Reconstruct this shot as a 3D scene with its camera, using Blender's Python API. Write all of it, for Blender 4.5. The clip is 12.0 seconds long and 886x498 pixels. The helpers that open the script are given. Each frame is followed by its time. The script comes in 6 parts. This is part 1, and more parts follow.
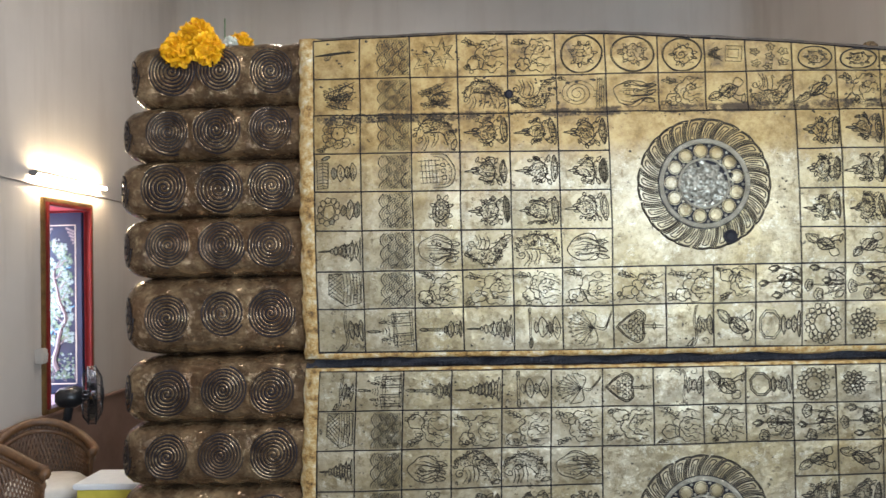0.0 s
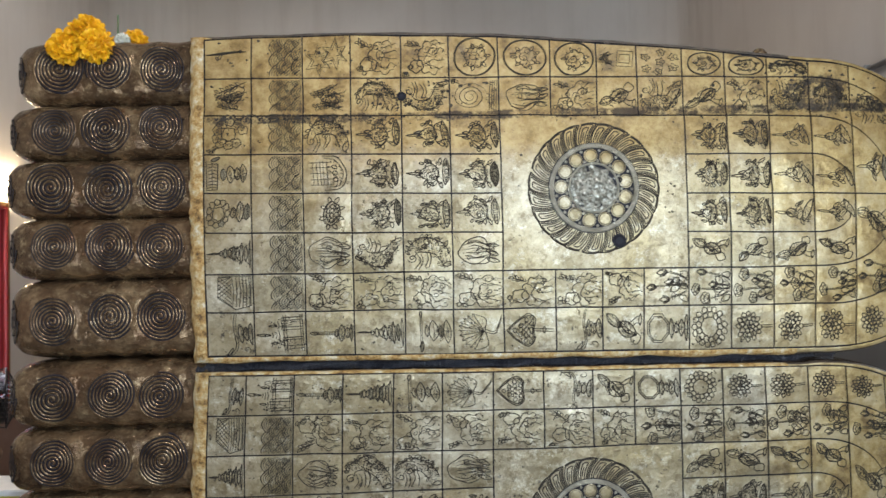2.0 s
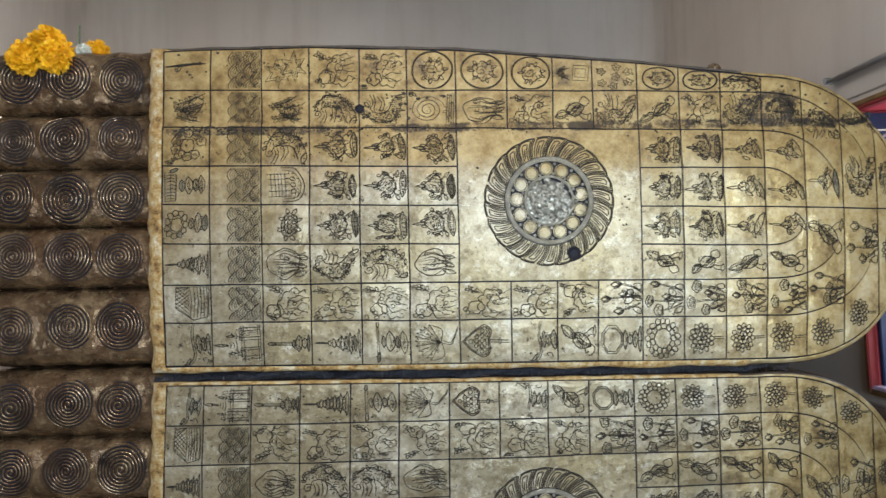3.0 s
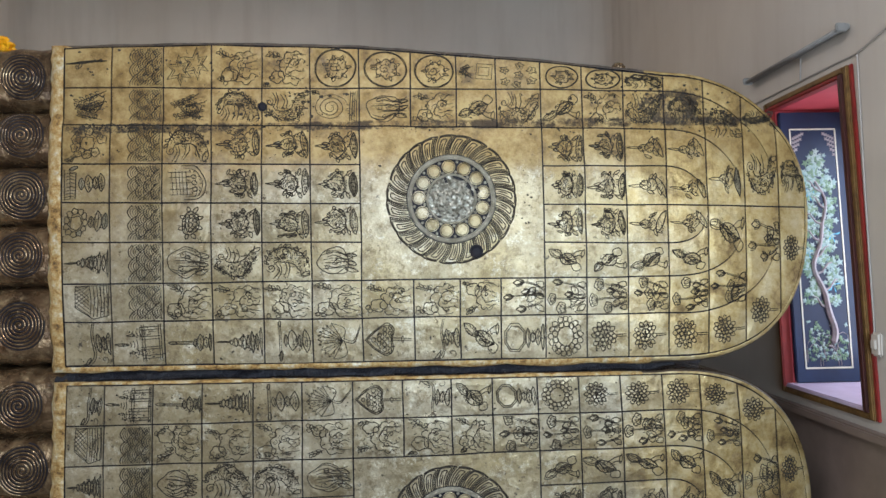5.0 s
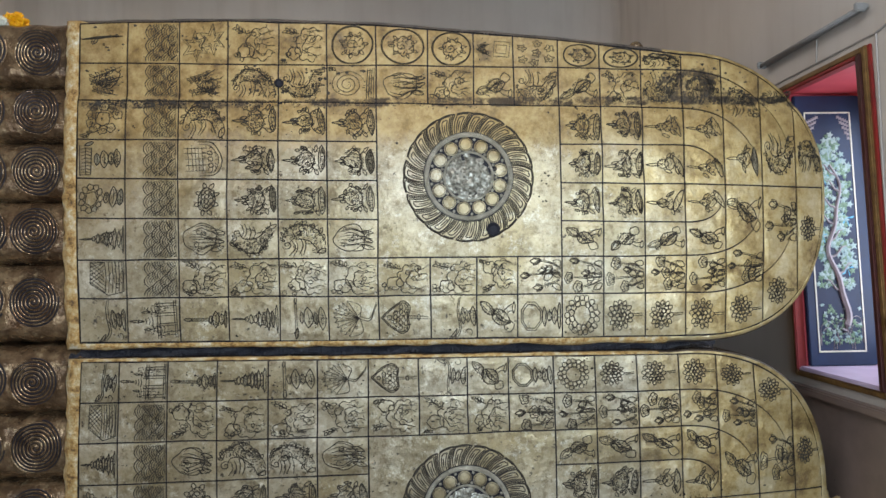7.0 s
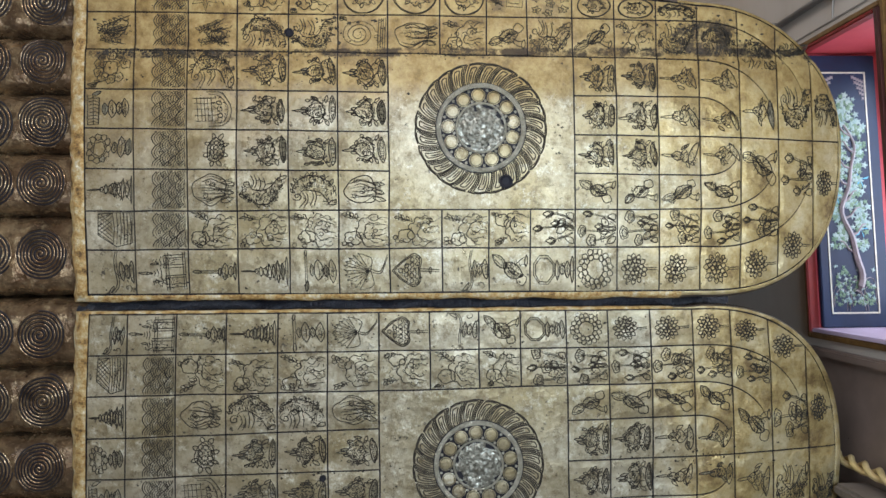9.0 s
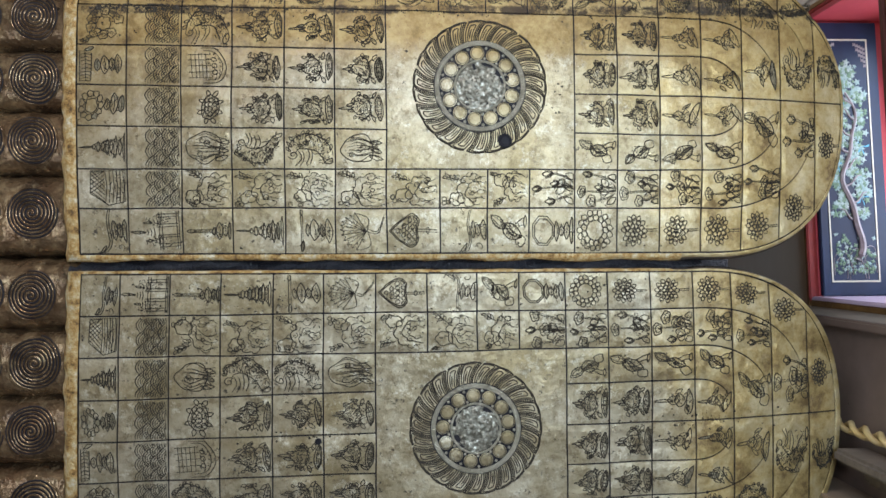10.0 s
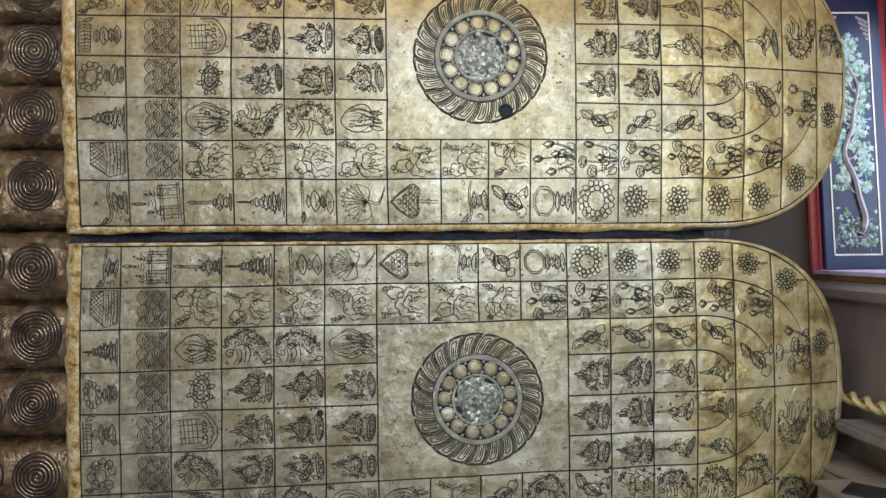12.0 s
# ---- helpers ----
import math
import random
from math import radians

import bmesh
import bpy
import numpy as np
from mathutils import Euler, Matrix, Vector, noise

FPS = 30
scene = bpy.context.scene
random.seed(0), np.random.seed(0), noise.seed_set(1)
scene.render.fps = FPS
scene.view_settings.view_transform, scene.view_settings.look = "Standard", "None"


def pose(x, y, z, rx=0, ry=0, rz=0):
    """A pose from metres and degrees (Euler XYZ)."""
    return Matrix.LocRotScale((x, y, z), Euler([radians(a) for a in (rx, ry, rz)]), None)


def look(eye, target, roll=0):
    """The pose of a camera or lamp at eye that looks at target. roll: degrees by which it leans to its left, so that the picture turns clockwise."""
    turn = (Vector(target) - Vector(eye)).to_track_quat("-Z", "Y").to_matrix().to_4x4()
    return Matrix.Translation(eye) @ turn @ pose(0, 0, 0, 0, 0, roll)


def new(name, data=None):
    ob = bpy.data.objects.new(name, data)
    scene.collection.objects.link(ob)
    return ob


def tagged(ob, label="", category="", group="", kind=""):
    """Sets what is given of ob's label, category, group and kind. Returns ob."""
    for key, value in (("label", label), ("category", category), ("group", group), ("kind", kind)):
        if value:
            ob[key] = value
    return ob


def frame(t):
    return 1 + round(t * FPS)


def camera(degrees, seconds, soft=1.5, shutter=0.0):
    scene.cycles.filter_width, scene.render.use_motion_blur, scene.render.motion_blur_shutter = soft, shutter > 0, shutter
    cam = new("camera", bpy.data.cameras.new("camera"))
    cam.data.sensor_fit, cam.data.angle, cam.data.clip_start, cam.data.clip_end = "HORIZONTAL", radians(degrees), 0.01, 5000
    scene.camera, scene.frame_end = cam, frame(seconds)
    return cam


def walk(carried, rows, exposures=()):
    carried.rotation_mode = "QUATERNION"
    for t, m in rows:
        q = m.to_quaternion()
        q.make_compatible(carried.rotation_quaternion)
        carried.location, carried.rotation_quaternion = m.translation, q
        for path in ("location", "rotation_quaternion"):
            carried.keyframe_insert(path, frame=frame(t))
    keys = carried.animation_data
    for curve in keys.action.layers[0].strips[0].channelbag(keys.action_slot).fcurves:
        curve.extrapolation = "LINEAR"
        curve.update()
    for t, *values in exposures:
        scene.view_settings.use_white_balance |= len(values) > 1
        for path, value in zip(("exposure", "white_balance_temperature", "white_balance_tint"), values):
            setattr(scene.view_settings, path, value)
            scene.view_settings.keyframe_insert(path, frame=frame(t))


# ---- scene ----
cam = camera(64.0, 12.0, 1.5, 0.5)
PATH = [
    (0, (-0.5049, -2.6095, 1.7085), (-0.5678, -0.9112, 1.7586), -1.4),
    (0.5, (-0.4429, -2.5993, 1.7094), (-0.4777, -0.9001, 1.757), -1.3),
    (1, (-0.3646, -2.5917, 1.7042), (-0.3791, -0.8916, 1.7484), -1.5),
    (1.5, (-0.3128, -2.5865, 1.7051), (-0.312, -0.8874, 1.7502), -1.4),
    (2, (-0.2057, -2.5874, 1.7204), (-0.2048, -0.8882, 1.7646), -1.2),
    (2.5, (-0.1445, -2.5993, 1.734), (-0.1343, -0.9001, 1.7824), -1.2),
    (3, (-0.0756, -2.6129, 1.7552), (-0.0561, -0.9137, 1.802), -1.0),
    (3.5, (0.0298, -2.6197, 1.7595), (0.062, -0.9205, 1.808), -0.9),
    (5.3, (0.2405, -2.6155, 1.7289), (0.2949, -0.9171, 1.7799), -1.0),
    (5.5, (0.2287, -2.6163, 1.7229), (0.2865, -0.918, 1.7765), -0.9),
    (6, (0.2244, -2.6129, 1.7127), (0.2797, -0.9146, 1.7646), -0.9),
    (6.5, (0.2023, -2.6146, 1.7042), (0.2567, -0.9163, 1.7544), -0.9),
    (7, (0.1666, -2.6027, 1.6643), (0.2202, -0.9044, 1.7102), -0.8),
    (9, (0.1258, -2.5687, 1.5181), (0.1776, -0.8695, 1.5478), -0.6),
    (9.5, (0.1207, -2.5508, 1.4637), (0.1776, -0.8525, 1.4909), -0.5),
    (10, (0.1182, -2.533, 1.3906), (0.1802, -0.8347, 1.411), -0.4),
    (10.5, (0.1326, -2.533, 1.3566), (0.1955, -0.8347, 1.3668), -0.5),
    (11, (0.1343, -2.5415, 1.3456), (0.193, -0.8423, 1.3523), -0.6),
    (11.5, (0.1215, -2.5356, 1.337), (0.1776, -0.8364, 1.3438), -0.7),
    (12, (0.1173, -2.5279, 1.3081), (0.1768, -0.8287, 1.3141), -0.6),
]
walk(cam, [(t, look(eye, target, roll)) for t, eye, target, roll in PATH], [(0, 0.15), (2, 0.05), (3.5, -0.04), (5.3, -0.12), (7, -0.13), (9, -0.08), (11, -0.04), (12, 0.0)])
# one plan unit is 0.85 m; the plan's zero height lies 0.45 units above the floor
K, LIFT = 0.85, 0.45
PLAN = Matrix.Diagonal((K, K, K, 1)) @ Matrix.Translation((0, 0, LIFT))


def W(x, y, z):
    return PLAN @ Vector((x, y, z))


# ---- world and lamps ----
world = bpy.data.worlds.new("sky")
scene.world = world
world.use_nodes = True
wn = world.node_tree
sky = wn.nodes.new("ShaderNodeTexSky")
sky.sky_type = "NISHITA"
sky.sun_disc = False
sky.sun_elevation, sky.sun_rotation = radians(48), radians(150)
wn.links.new(sky.outputs[0], wn.nodes["Background"].inputs[0])
wn.nodes["Background"].inputs[1].default_value = 0.12

sun = new("sun", bpy.data.lights.new("sun", "SUN"))
sun.data.energy, sun.data.angle, sun.data.color = 2.5, radians(0.5), (1, 0.95, 0.88)
sun.matrix_world = look((0, 0, 10), (3, 6, 0))


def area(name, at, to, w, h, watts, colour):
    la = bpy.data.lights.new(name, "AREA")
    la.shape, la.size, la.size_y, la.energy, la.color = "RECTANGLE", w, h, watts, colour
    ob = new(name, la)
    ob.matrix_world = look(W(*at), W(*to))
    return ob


# daylight in the openings: unseen doorways behind and beside the camera, the windows beside the feet
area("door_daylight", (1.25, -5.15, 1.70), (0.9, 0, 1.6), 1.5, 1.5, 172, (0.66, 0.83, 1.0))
# added west doorway light: highlights on the toe tips, lift on the left soles
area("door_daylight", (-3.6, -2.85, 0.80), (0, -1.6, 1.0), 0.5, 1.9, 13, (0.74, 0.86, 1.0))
area("window_daylight", (2.62, 0.25, 1.7), (0.9, 0.35, 1.5), 0.5, 1.0, 8, (0.76, 0.84, 1.0))
area("window_daylight", (-3.95, 1.85, 1.4), (-2.0, 1.95, 1.3), 0.45, 1.0, 15, (0.78, 0.82, 1.0))
# unseen fill under the ceiling, added to brighten the soles and the end wall
area("tube_light", (-0.2, -2.4, 4.15), (-0.2, -2.2, 0), 2.2, 0.12, 64, (0.95, 0.95, 1.0))
area("tube_light", (-1.2, 1.6, 4.4), (-1.2, 1.7, 0), 1.2, 0.12, 34, (0.98, 0.95, 0.94))


# ---- materials ----
class Mat:
    def __init__(self, name):
        self.m = bpy.data.materials.new(name)
        self.m.use_nodes = True
        self.t = self.m.node_tree
        self.b = self.t.nodes["Principled BSDF"]
        self.co = self.t.nodes.new("ShaderNodeTexCoord").outputs["Object"]

    def noise(self, scale, detail=4, rough=0.6, stretch=(1, 1, 1), kind="noise"):
        mp = self.t.nodes.new("ShaderNodeMapping")
        mp.inputs["Scale"].default_value = stretch
        self.t.links.new(self.co, mp.inputs[0])
        if kind == "noise":
            n = self.t.nodes.new("ShaderNodeTexNoise")
            n.inputs["Detail"].default_value, n.inputs["Roughness"].default_value = detail, rough
        else:
            n = self.t.nodes.new("ShaderNodeTexVoronoi")
        n.inputs["Scale"].default_value = scale
        self.t.links.new(mp.outputs[0], n.inputs["Vector"])
        return n.outputs[0]

    def ramp(self, fac, stops):
        r = self.t.nodes.new("ShaderNodeValToRGB")
        e = r.color_ramp.elements
        while len(e) < len(stops):
            e.new(0.5)
        for el, (p, c) in zip(e, stops):
            el.position = p
            el.color = (*c, 1) if len(c) == 3 else c
        self.t.links.new(fac, r.inputs[0])
        return r.outputs[0]

    def mix(self, fac, a, b, mode="MIX"):
        n = self.t.nodes.new("ShaderNodeMix")
        n.data_type, n.blend_type = "RGBA", mode
        for sock, v in ((n.inputs[0], fac), (n.inputs[6], a), (n.inputs[7], b)):
            if isinstance(v, (int, float)):
                sock.default_value = v
            elif isinstance(v, tuple):
                sock.default_value = (*v, 1)
            else:
                self.t.links.new(v, sock)
        return n.outputs[2]

    def rand(self):
        return self.t.nodes.new("ShaderNodeObjectInfo").outputs["Random"]

    def island(self):
        return self.t.nodes.new("ShaderNodeNewGeometry").outputs["Random Per Island"]

    def along(self, axis, start, length, wander):
        """0 to 1 over a stretch of one axis of the place, with an uneven front."""
        sp = self.t.nodes.new("ShaderNodeSeparateXYZ")
        self.t.links.new(self.t.nodes.new("ShaderNodeNewGeometry").outputs["Position"], sp.inputs[0])
        mr = self.t.nodes.new("ShaderNodeMapRange")
        mr.inputs[1].default_value, mr.inputs[2].default_value = start, start + length
        self.t.links.new(sp.outputs[axis], mr.inputs[0])
        ad = self.t.nodes.new("ShaderNodeMath")
        ad.operation = "MULTIPLY_ADD"
        self.t.links.new(self.noise(2.6, 5, 0.7), ad.inputs[0])
        ad.inputs[1].default_value = wander
        self.t.links.new(mr.outputs[0], ad.inputs[2])
        return ad.outputs[0]

    def band(self, axis, centre, half):
        """1 on a line across one axis of the place, falling to 0 at half the width."""
        sp = self.t.nodes.new("ShaderNodeSeparateXYZ")
        self.t.links.new(self.t.nodes.new("ShaderNodeNewGeometry").outputs["Position"], sp.inputs[0])
        cm = self.t.nodes.new("ShaderNodeMath")
        cm.operation = "SUBTRACT"
        self.t.links.new(sp.outputs[axis], cm.inputs[0])
        cm.inputs[1].default_value = centre
        ab = self.t.nodes.new("ShaderNodeMath")
        ab.operation = "ABSOLUTE"
        self.t.links.new(cm.outputs[0], ab.inputs[0])
        mr = self.t.nodes.new("ShaderNodeMapRange")
        mr.inputs[1].default_value, mr.inputs[2].default_value = half, half * 0.25
        self.t.links.new(ab.outputs[0], mr.inputs[0])
        return mr.outputs[0]

    def both(self, a, b):
        n = self.t.nodes.new("ShaderNodeMath")
        n.operation = "MULTIPLY"
        self.t.links.new(a, n.inputs[0])
        self.t.links.new(b, n.inputs[1])
        return n.outputs[0]

    def bump(self, h, strength=0.3, dist=0.01):
        n = self.t.nodes.new("ShaderNodeBump")
        if self.b.inputs["Normal"].is_linked:
            self.t.links.new(self.b.inputs["Normal"].links[0].from_socket, n.inputs["Normal"])
        n.inputs["Strength"].default_value, n.inputs["Distance"].default_value = strength, dist
        self.t.links.new(h, n.inputs["Height"])
        self.t.links.new(n.outputs[0], self.b.inputs["Normal"])

    def put(self, colour=None, rough=None, metal=0.0, **more):
        for key, v in (("Base Color", colour), ("Roughness", rough), ("Metallic", metal)):
            if v is None:
                continue
            if isinstance(v, tuple):
                self.b.inputs[key].default_value = (*v, 1)
            elif isinstance(v, (int, float)):
                self.b.inputs[key].default_value = v
            else:
                self.t.links.new(v, self.b.inputs[key])
        return self.m


def plain(name, a, b, scale, rough, metal=0.0, bump=0.15, dist=0.003, stretch=(1, 1, 1)):
    k = Mat(name)
    n = k.noise(scale, 5, 0.65, stretch)
    c = k.ramp(n, [(0.3, a), (0.7, b)])
    k.bump(k.noise(scale * 6, 3, 0.6, stretch), bump, dist)
    return k.put(c, rough, metal)


def gilt_material():
    """Aged gold leaf over lacquer: pale worn sheets, orange and black where it has gone."""
    k = Mat("aged gold leaf")
    base = k.ramp(k.noise(4.5, 7, 0.7), [(0.34, (0.215, 0.170, 0.095)), (0.48, (0.37, 0.312, 0.208)), (0.64, (0.53, 0.47, 0.355))])
    tint = k.mix(k.ramp(k.noise(1.3, 3), [(0.44, (0, 0, 0)), (0.68, (0.6, 0.6, 0.6))]), base, (0.38, 0.285, 0.12))
    tint = k.mix(k.ramp(k.rand(), [(0.0, (0, 0, 0)), (1.0, (0.18, 0.18, 0.18))]), tint, (0.28, 0.24, 0.14))
    worn = k.mix(k.ramp(k.noise(20, 6, 0.75), [(0.50, (0, 0, 0)), (0.64, (0.75, 0.75, 0.75))]), tint, (0.18, 0.135, 0.07))
    pits = k.mix(k.ramp(k.noise(34, 5, 0.72), [(0.61, (0, 0, 0)), (0.67, (0.85, 0.85, 0.85))]), worn, (0.035, 0.03, 0.03))
    pits = k.mix(k.ramp(k.noise(8, 9, 0.9), [(0.575, (0, 0, 0)), (0.63, (0.7, 0.7, 0.7))]), pits, (0.11, 0.083, 0.052))
    white = k.mix(k.ramp(k.noise(12, 8, 0.85), [(0.54, (0, 0, 0)), (0.64, (0.75, 0.75, 0.75))]), pits, (0.68, 0.63, 0.50))
    grime = k.mix(k.ramp(k.noise(95, 5, 0.8), [(0.47, (0, 0, 0)), (0.72, (0.5, 0.5, 0.5))]), white, (0.12, 0.10, 0.07))
    white = k.mix(k.ramp(k.noise(2.4, 4, 0.7), [(0.38, (0, 0, 0)), (0.56, (1, 1, 1))]), white, grime)
    rough = k.ramp(k.noise(6, 6, 0.75), [(0.30, (0.24, 0.24, 0.24)), (0.66, (0.54, 0.54, 0.54))])
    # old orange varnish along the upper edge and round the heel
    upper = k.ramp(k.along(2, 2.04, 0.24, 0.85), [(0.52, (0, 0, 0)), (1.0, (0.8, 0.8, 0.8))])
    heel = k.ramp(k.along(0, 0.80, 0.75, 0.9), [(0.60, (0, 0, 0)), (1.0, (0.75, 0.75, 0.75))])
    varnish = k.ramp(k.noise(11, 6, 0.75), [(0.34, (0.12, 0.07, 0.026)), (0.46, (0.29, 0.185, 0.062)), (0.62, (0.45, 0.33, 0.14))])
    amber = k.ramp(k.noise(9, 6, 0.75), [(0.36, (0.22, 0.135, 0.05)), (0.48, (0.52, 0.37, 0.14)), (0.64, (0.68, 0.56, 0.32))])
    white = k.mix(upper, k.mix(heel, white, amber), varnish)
    # browner and darker towards the toe end of the upper sole
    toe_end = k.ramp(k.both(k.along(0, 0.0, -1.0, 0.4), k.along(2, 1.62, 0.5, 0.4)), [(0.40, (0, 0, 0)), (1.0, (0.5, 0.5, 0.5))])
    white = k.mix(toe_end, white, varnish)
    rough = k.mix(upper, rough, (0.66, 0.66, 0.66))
    # burnt lacquer laid bare along the seam of the upper edge and over the heel's shoulder
    seam = k.both(k.band(2, 2.274, 0.05), k.noise(13, 7, 0.82))
    white = k.mix(k.ramp(seam, [(0.43, (0, 0, 0)), (0.53, (0.9, 0.9, 0.9))]), white, (0.05, 0.036, 0.026))
    shoulder = k.both(k.both(k.band(2, 2.33, 0.17), k.band(0, 1.16, 0.36)), k.noise(17, 7, 0.8))
    white = k.mix(k.ramp(shoulder, [(0.42, (0, 0, 0)), (0.50, (0.85, 0.85, 0.85))]), white, (0.045, 0.033, 0.026))
    k.bump(k.noise(10, 3.5, 0.52), 0.40, 0.03)
    k.bump(k.noise(30, 6, 0.75), 0.30, 0.012)
    k.bump(k.noise(85, 4, 0.65), 0.22, 0.005)
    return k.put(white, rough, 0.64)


def bronze_material():
    k = Mat("dark worn bronze")
    base = k.ramp(k.noise(9, 6, 0.72), [(0.34, (0.080, 0.050, 0.030)), (0.49, (0.155, 0.098, 0.054)), (0.66, (0.36, 0.255, 0.145))])
    worn = k.mix(k.ramp(k.noise(30, 6, 0.78), [(0.54, (0, 0, 0)), (0.68, (0.6, 0.6, 0.6))]), base, (0.56, 0.44, 0.26))
    rust = k.mix(k.ramp(k.noise(4.0, 4), [(0.48, (0, 0, 0)), (0.66, (0.5, 0.5, 0.5))]), worn, (0.15, 0.075, 0.035))
    dark = k.mix(k.ramp(k.noise(42, 5, 0.75), [(0.60, (0, 0, 0)), (0.68, (0.8, 0.8, 0.8))]), rust, (0.03, 0.025, 0.022))
    rough = k.ramp(k.noise(11, 5), [(0.3, (0.10, 0.10, 0.10)), (0.7, (0.30, 0.30, 0.30))])
    k.bump(k.noise(16, 3, 0.55), 0.45, 0.02)
    k.bump(k.noise(60, 4, 0.6), 0.2, 0.005)
    return k.put(dark, rough, 0.66)


def plaster_material():
    k = Mat("beige plaster")
    c = k.ramp(k.noise(0.7, 5, 0.6), [(0.3, (0.47, 0.42, 0.37)), (0.7, (0.58, 0.53, 0.475))])
    c = k.mix(k.ramp(k.noise(2.2, 4, 0.6, (3, 3, 0.35)), [(0.48, (0, 0, 0)), (0.72, (0.5, 0.5, 0.5))]), c, (0.42, 0.365, 0.315))
    k.bump(k.noise(60, 4, 0.6), 0.12, 0.004)
    return k.put(c, 0.75)


GILT, BRONZE, PLASTER = gilt_material(), bronze_material(), plaster_material()
INK = plain("black lacquer line", (0.020, 0.017, 0.015), (0.070, 0.058, 0.044), 40, 0.6)
GROOVE = plain("black groove", (0.008, 0.008, 0.012), (0.022, 0.02, 0.024), 12, 0.55)
def rim_material():
    k = Mat("worn orange gold rim")
    c = k.ramp(k.noise(26, 7, 0.75), [(0.36, (0.12, 0.065, 0.025)), (0.46, (0.46, 0.27, 0.085)), (0.55, (0.58, 0.44, 0.22)), (0.68, (0.74, 0.70, 0.58))])
    k.bump(k.noise(28, 6, 0.7), 0.8, 0.02)
    return k.put(c, 0.45, 0.3)


RIM = rim_material()
DARKRIM = plain("dark lacquered rim", (0.025, 0.018, 0.014), (0.10, 0.07, 0.045), 22, 0.55, 0.0, 0.6, 0.01)
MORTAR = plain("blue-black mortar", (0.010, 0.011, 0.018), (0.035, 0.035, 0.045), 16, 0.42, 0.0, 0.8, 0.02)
BROWNSTONE = plain("dull brown stone", (0.20, 0.148, 0.11), (0.29, 0.22, 0.165), 5, 0.5)
# the lilac is daylight falling on the sill, put into its base colour
LILAC_LIT_SILL = plain("pale sill with lilac daylight in its colour", (0.46, 0.37, 0.50), (0.58, 0.48, 0.62), 8, 0.5)
MAROON = plain("dark maroon lacquer", (0.035, 0.010, 0.009), (0.07, 0.018, 0.014), 8, 0.4)
CHASED = plain("darkened chased gold", (0.16, 0.135, 0.09), (0.44, 0.38, 0.25), 110, 0.42, 0.5, 0.8, 0.008)
SHELL = plain("silvered inlay", (0.34, 0.31, 0.23), (0.62, 0.58, 0.47), 22, 0.28, 0.5, 0.9, 0.02)
def mosaic_material():
    """Small glittering facets set in the wheel's hub."""
    k = Mat("silvered facets")
    v = k.t.nodes.new("ShaderNodeTexVoronoi")
    v.inputs["Scale"].default_value = 120
    k.t.links.new(k.co, v.inputs["Vector"])
    bw = k.t.nodes.new("ShaderNodeRGBToBW")
    k.t.links.new(v.outputs["Color"], bw.inputs[0])
    c = k.ramp(bw.outputs[0], [(0.2, (0.12, 0.11, 0.085)), (0.5, (0.20, 0.19, 0.15)), (0.8, (0.40, 0.385, 0.32))])
    k.bump(bw.outputs[0], 0.7, 0.012)
    return k.put(c, 0.34, 0.4)


MOSAIC = mosaic_material()
RED = plain("red lacquer", (0.15, 0.010, 0.009), (0.26, 0.020, 0.015), 6, 0.4)
CRIMSON = plain("crimson painted reveal", (0.50, 0.05, 0.07), (0.60, 0.08, 0.09), 5, 0.55)
GOLDWOOD = plain("gilded brown moulding", (0.10, 0.05, 0.018), (0.26, 0.15, 0.05), 14, 0.42, 0.35, 0.3, 0.004)
NAVY = plain("navy lacquer", (0.003, 0.012, 0.040), (0.006, 0.025, 0.080), 5, 0.5)
CREAM = plain("cream painted line", (0.62, 0.60, 0.48), (0.75, 0.72, 0.6), 20, 0.5)
BARK = plain("pinkish painted trunk", (0.22, 0.195, 0.21), (0.38, 0.345, 0.36), 18, 0.5)
BLOSSOM = plain("pale blossom paint", (0.17, 0.31, 0.32), (0.44, 0.54, 0.50), 30, 0.5)
LEAF = plain("green leaf paint", (0.08, 0.17, 0.10), (0.20, 0.32, 0.20), 25, 0.5)
BIRD = plain("turquoise paint", (0.06, 0.30, 0.50), (0.10, 0.45, 0.62), 20, 0.45)
DADO = plain("grey-brown wall tiling", (0.15, 0.11, 0.092), (0.23, 0.175, 0.15), 3, 0.4)
BROWN = plain("red-brown panelling", (0.17, 0.095, 0.07), (0.26, 0.16, 0.125), 4, 0.4)
LEDGE = plain("grey stone ledge", (0.42, 0.38, 0.34), (0.52, 0.47, 0.42), 6, 0.6)
TILE_L = plain("pale floor stone", (0.36, 0.31, 0.26), (0.48, 0.42, 0.36), 4, 0.22)
TILE_D = plain("black floor stone", (0.02, 0.02, 0.022), (0.045, 0.042, 0.042), 5, 0.2)
CEIL = plain("pale ceiling paint", (0.55, 0.50, 0.45), (0.62, 0.57, 0.52), 2, 0.8)
RATTAN = plain("honey rattan cane", (0.075, 0.034, 0.015), (0.17, 0.082, 0.033), 30, 0.42)
CUSHION = plain("off-white cushion cloth", (0.58, 0.53, 0.46), (0.70, 0.65, 0.58), 14, 0.85)
BLACKP = plain("black plastic", (0.012, 0.012, 0.014), (0.025, 0.025, 0.028), 20, 0.32, 0, 0.05, 0.001)
WHITEP = plain("white painted metal", (0.66, 0.66, 0.64), (0.76, 0.75, 0.72), 10, 0.45, 0, 0.05, 0.001)
GREYM = plain("grey enamelled metal", (0.17, 0.165, 0.155), (0.26, 0.25, 0.24), 10, 0.45, 0.1, 0.05, 0.001)
YELLOW = plain("yellow cloth", (0.52, 0.42, 0.05), (0.68, 0.56, 0.09), 12, 0.8)
